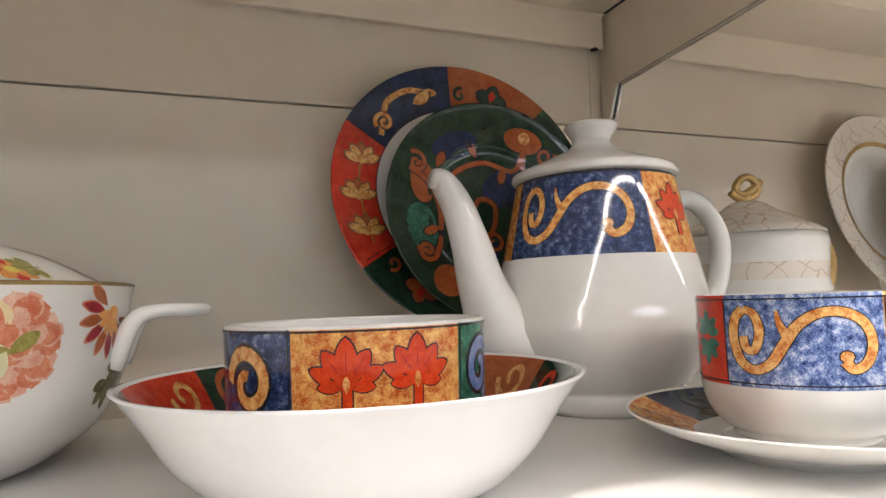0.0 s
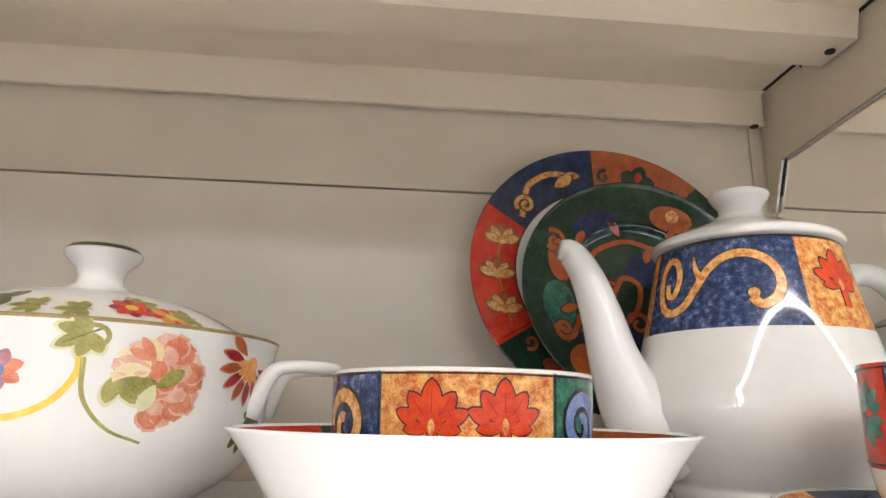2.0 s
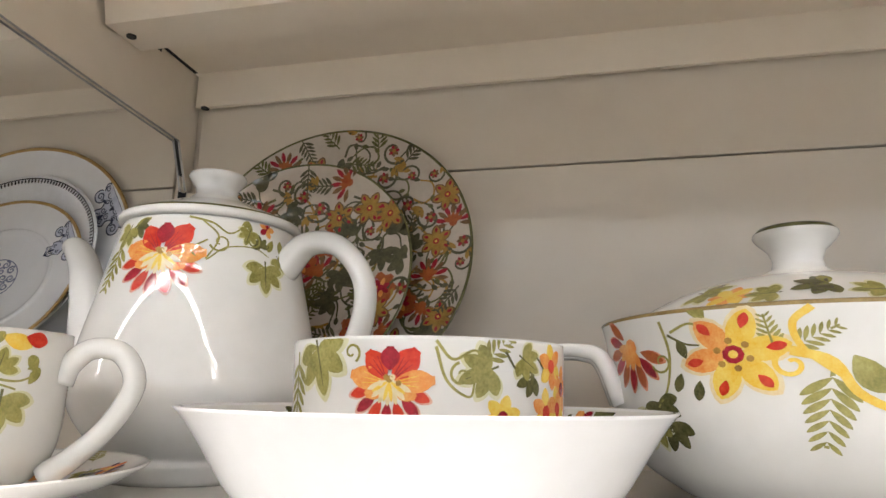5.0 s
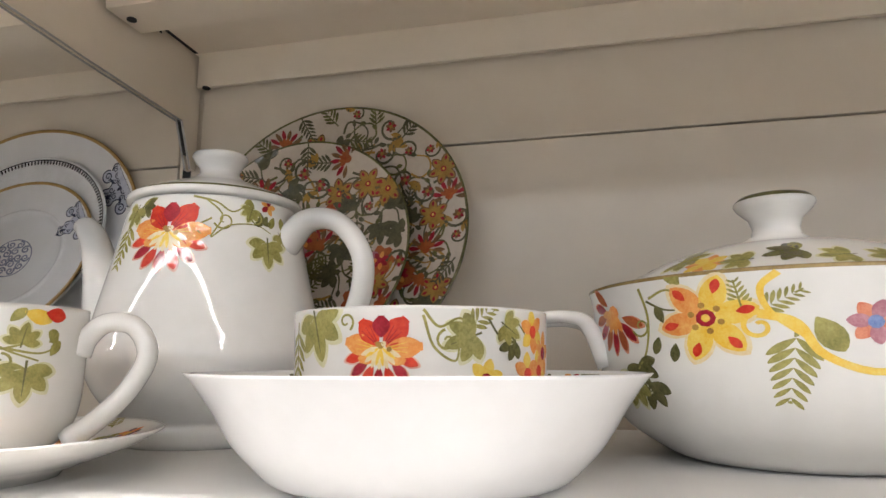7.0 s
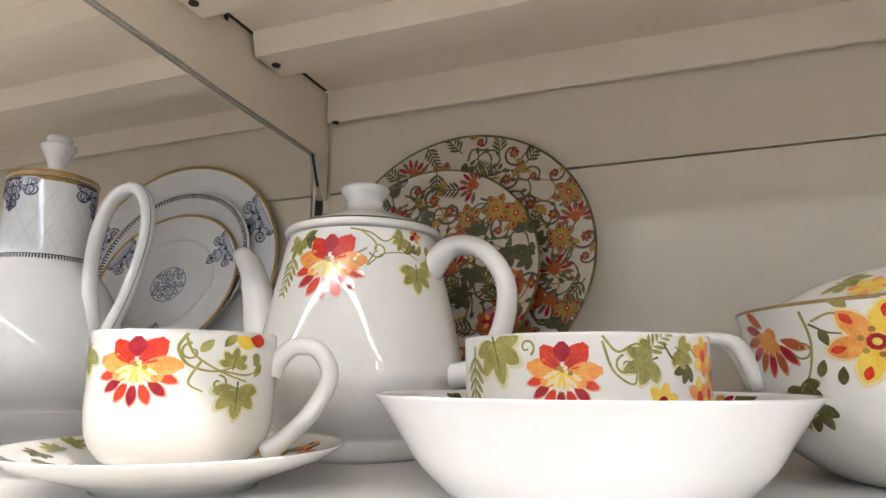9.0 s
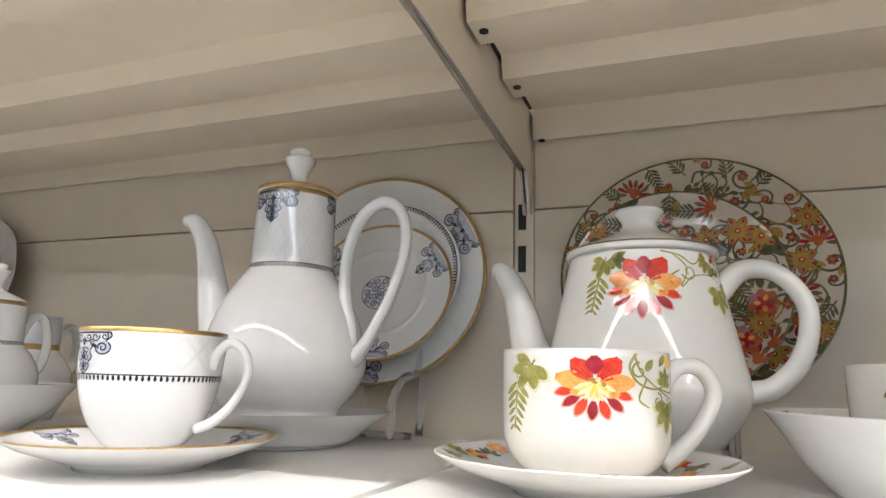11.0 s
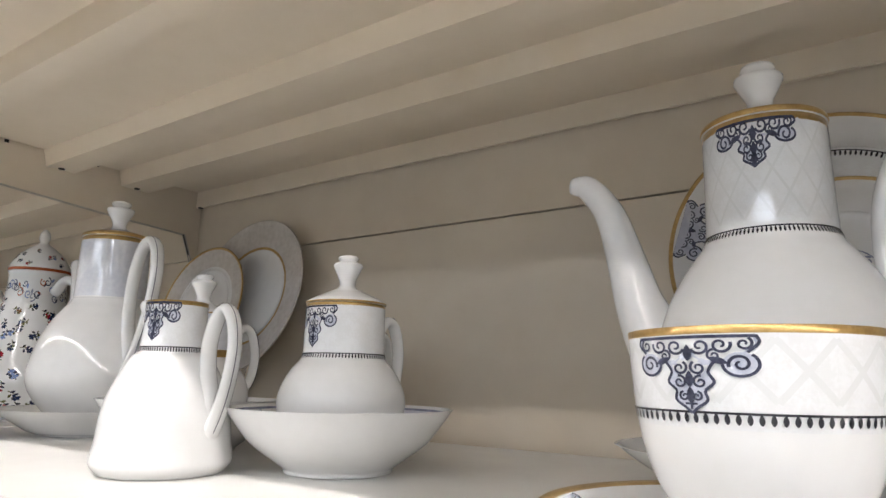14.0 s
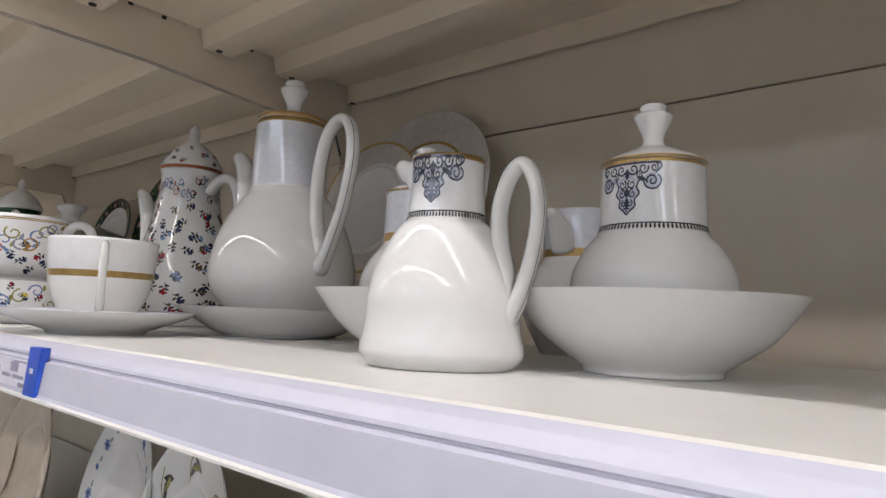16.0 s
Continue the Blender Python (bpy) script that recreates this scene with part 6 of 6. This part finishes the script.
tureen(at(-2.44, 0.665) @ Matrix.Scale(1.09, 4))

# ---- next bay: marbled cream service ----
def tea_urn(m):
    ob = thing("sugar_pot", m, "cream marbled sugar pot with gold handle and finial", "sugar pot")
    o = [(0.040, 0.0), (0.042, 0.002), (0.040, 0.008), (0.050, 0.024), (0.061, 0.048), (0.063, 0.062), (0.060, 0.078), (0.061, 0.092), (0.062, 0.110), (0.0605, 0.116)]
    lathe("body", [(0, 0.001)] + o + [(0.058, 0.1165), (0, 0.116)], [PORCELAIN, MARBLED, GOLD], ob, 90, lambda r, z, a: 2 if 0.076 < z < 0.081 else 1 if 0.081 < z < 0.1 else 0)
    lathe("lid", [(0, 0.1168), (0.0605, 0.1168), (0.061, 0.119), (0.052, 0.124), (0.040, 0.131), (0.024, 0.139), (0.016, 0.145), (0.010, 0.1475), (0, 0.1478)], [MARBLED, GOLD], ob, 90, lambda r, z, a: 1 if 0.048 < r < 0.054 and z > 0.118 else 0)
    tube("finial", [(-0.015, 0, 0.156), (-0.006, 0, 0.150), (0.004, 0, 0.151), (0.013, 0, 0.158), (0.008, 0, 0.168), (-0.002, 0, 0.169), (-0.010, 0, 0.160), (-0.004, 0, 0.154), (0.006, 0, 0.158), (0.016, 0, 0.166)], [0.0035] * 10, GOLD, ob, 40, 10)
    tube("stem", [(0, 0, 0.146), (0, 0, 0.149), (0, 0, 0.154)], [0.004] * 3, GOLD, ob, 6, 10)
    tube("handle", [(0.055, 0, 0.100), (0.066, 0, 0.112), (0.080, 0, 0.110), (0.086, 0, 0.090), (0.078, 0, 0.068), (0.062, 0, 0.056)], [0.005] * 6, GOLD, ob, 30, 10, label="gold ear handle")
    return ob


tea_urn(at(0.105, 0.74, TOP, -8))


def marble_plate(r, z, a):
    return 1 if r > 0.072 else 2 if r > 0.068 else 0


plate("dinner_plate", 0.100, lean(0.335, 0.772, 1.352), [PORCELAIN, MARBLED, GOLD], marble_plate, "cream marbled dinner plate with a fine gold ring", "upright plates")
plate("side_plate", 0.080, lean(0.375, 0.745, 1.325), [PORCELAIN, MARBLED, GOLD], lambda r, z, a: 1 if r > 0.056 else 2 if r > 0.053 else 0, "cream marbled side plate with a fine gold ring", "upright plates")
stand(0.355, 0.745, 1.25, 78)

# ---- shelf below: plates on edge ----
for x, y, turn, kind in ((-2.31, 0.555, -4, 0), (-2.165, 0.53, -6, 0), (-2.02, 0.51, -4, 0), (-1.83, 0.53, -8, 1), (-1.665, 0.505, -10, 2), (-1.50, 0.535, -8, 1), (-1.335, 0.505, -10, 2), (-1.17, 0.535, -8, 1)):
    plate("display_plate", 0.098, pose(x - 0.025, y, LEVELS[0] - SAG + 0.0970, 80, 0, turn), [IVORY if kind == 0 else BONE], None, ("ivory", "white blue-flowered", "white leaf-painted")[kind] + " plate standing on edge in a row", "plates on the shelf below", None if kind == 0 else (paint_blue_rim if kind == 1 else paint_black_leaf))

# ---- shelf above: packed goods at its edge ----
for x, wide, tall in ((-1.885, 0.285, 0.20), (-2.175, 0.285, 0.20), (-2.465, 0.285, 0.20)):
    m = thing("gift_box", at(x, 0.47, LEVELS[2]), "white cardboard box with dark blue base on the upper shelf", "box", "boxes on the shelf above")
    part("base", block(-wide / 2, -0.085, 0.0, wide / 2, 0.12, 0.082, 0.002), NAVY, m, "dark blue base")
    part("carton", block(-wide / 2 + 0.002, -0.083, 0.082, wide / 2 - 0.002, 0.118, tall, 0.003), BOXGREY, m)

# ---- price tag ----
m = thing("price_tag", pose(-0.008, 0, 0), "white paper price label with blue tab on shelf edge", "price tag")
F, T2 = FRONT - 0.0061, TOP - SAG
part("label_card", block(-1.745, F - 0.0012, T2 - 0.0300, -1.666, F, T2 - 0.0125), LABEL, m)
bm = block(-1.6665, F - 0.0022, T2 - 0.0330, -1.6465, F + 0.0030, T2 - 0.0030, 0.0008)
for v in bm.verts:
    v.co.x += (v.co.z - T2 + 0.018) * 0.22
part("tab", bm, TAPE, m, "bright blue plastic tab")
part("tab_mark", block(-1.6585, F - 0.0028, T2 - 0.0190, -1.6545, F - 0.0021, T2 - 0.0160), LABEL, m, "small pale mark")
for bx, bw, bz, bh in ((-1.682, 0.020, -0.0235, 0.0022), (-1.704, 0.016, -0.0235, 0.0022), (-1.675, 0.011, -0.0280, 0.0028), (-1.690, 0.013, -0.0175, 0.006), (-1.727, 0.018, -0.0205, 0.0045), (-1.680, 0.024, -0.0138, 0.0008)):
    part("printed_bar", block(bx - bw / 2, F - 0.0016, T2 + bz - bh / 2, bx + bw / 2, F - 0.0010, T2 + bz + bh / 2), INK, m, "faded print")
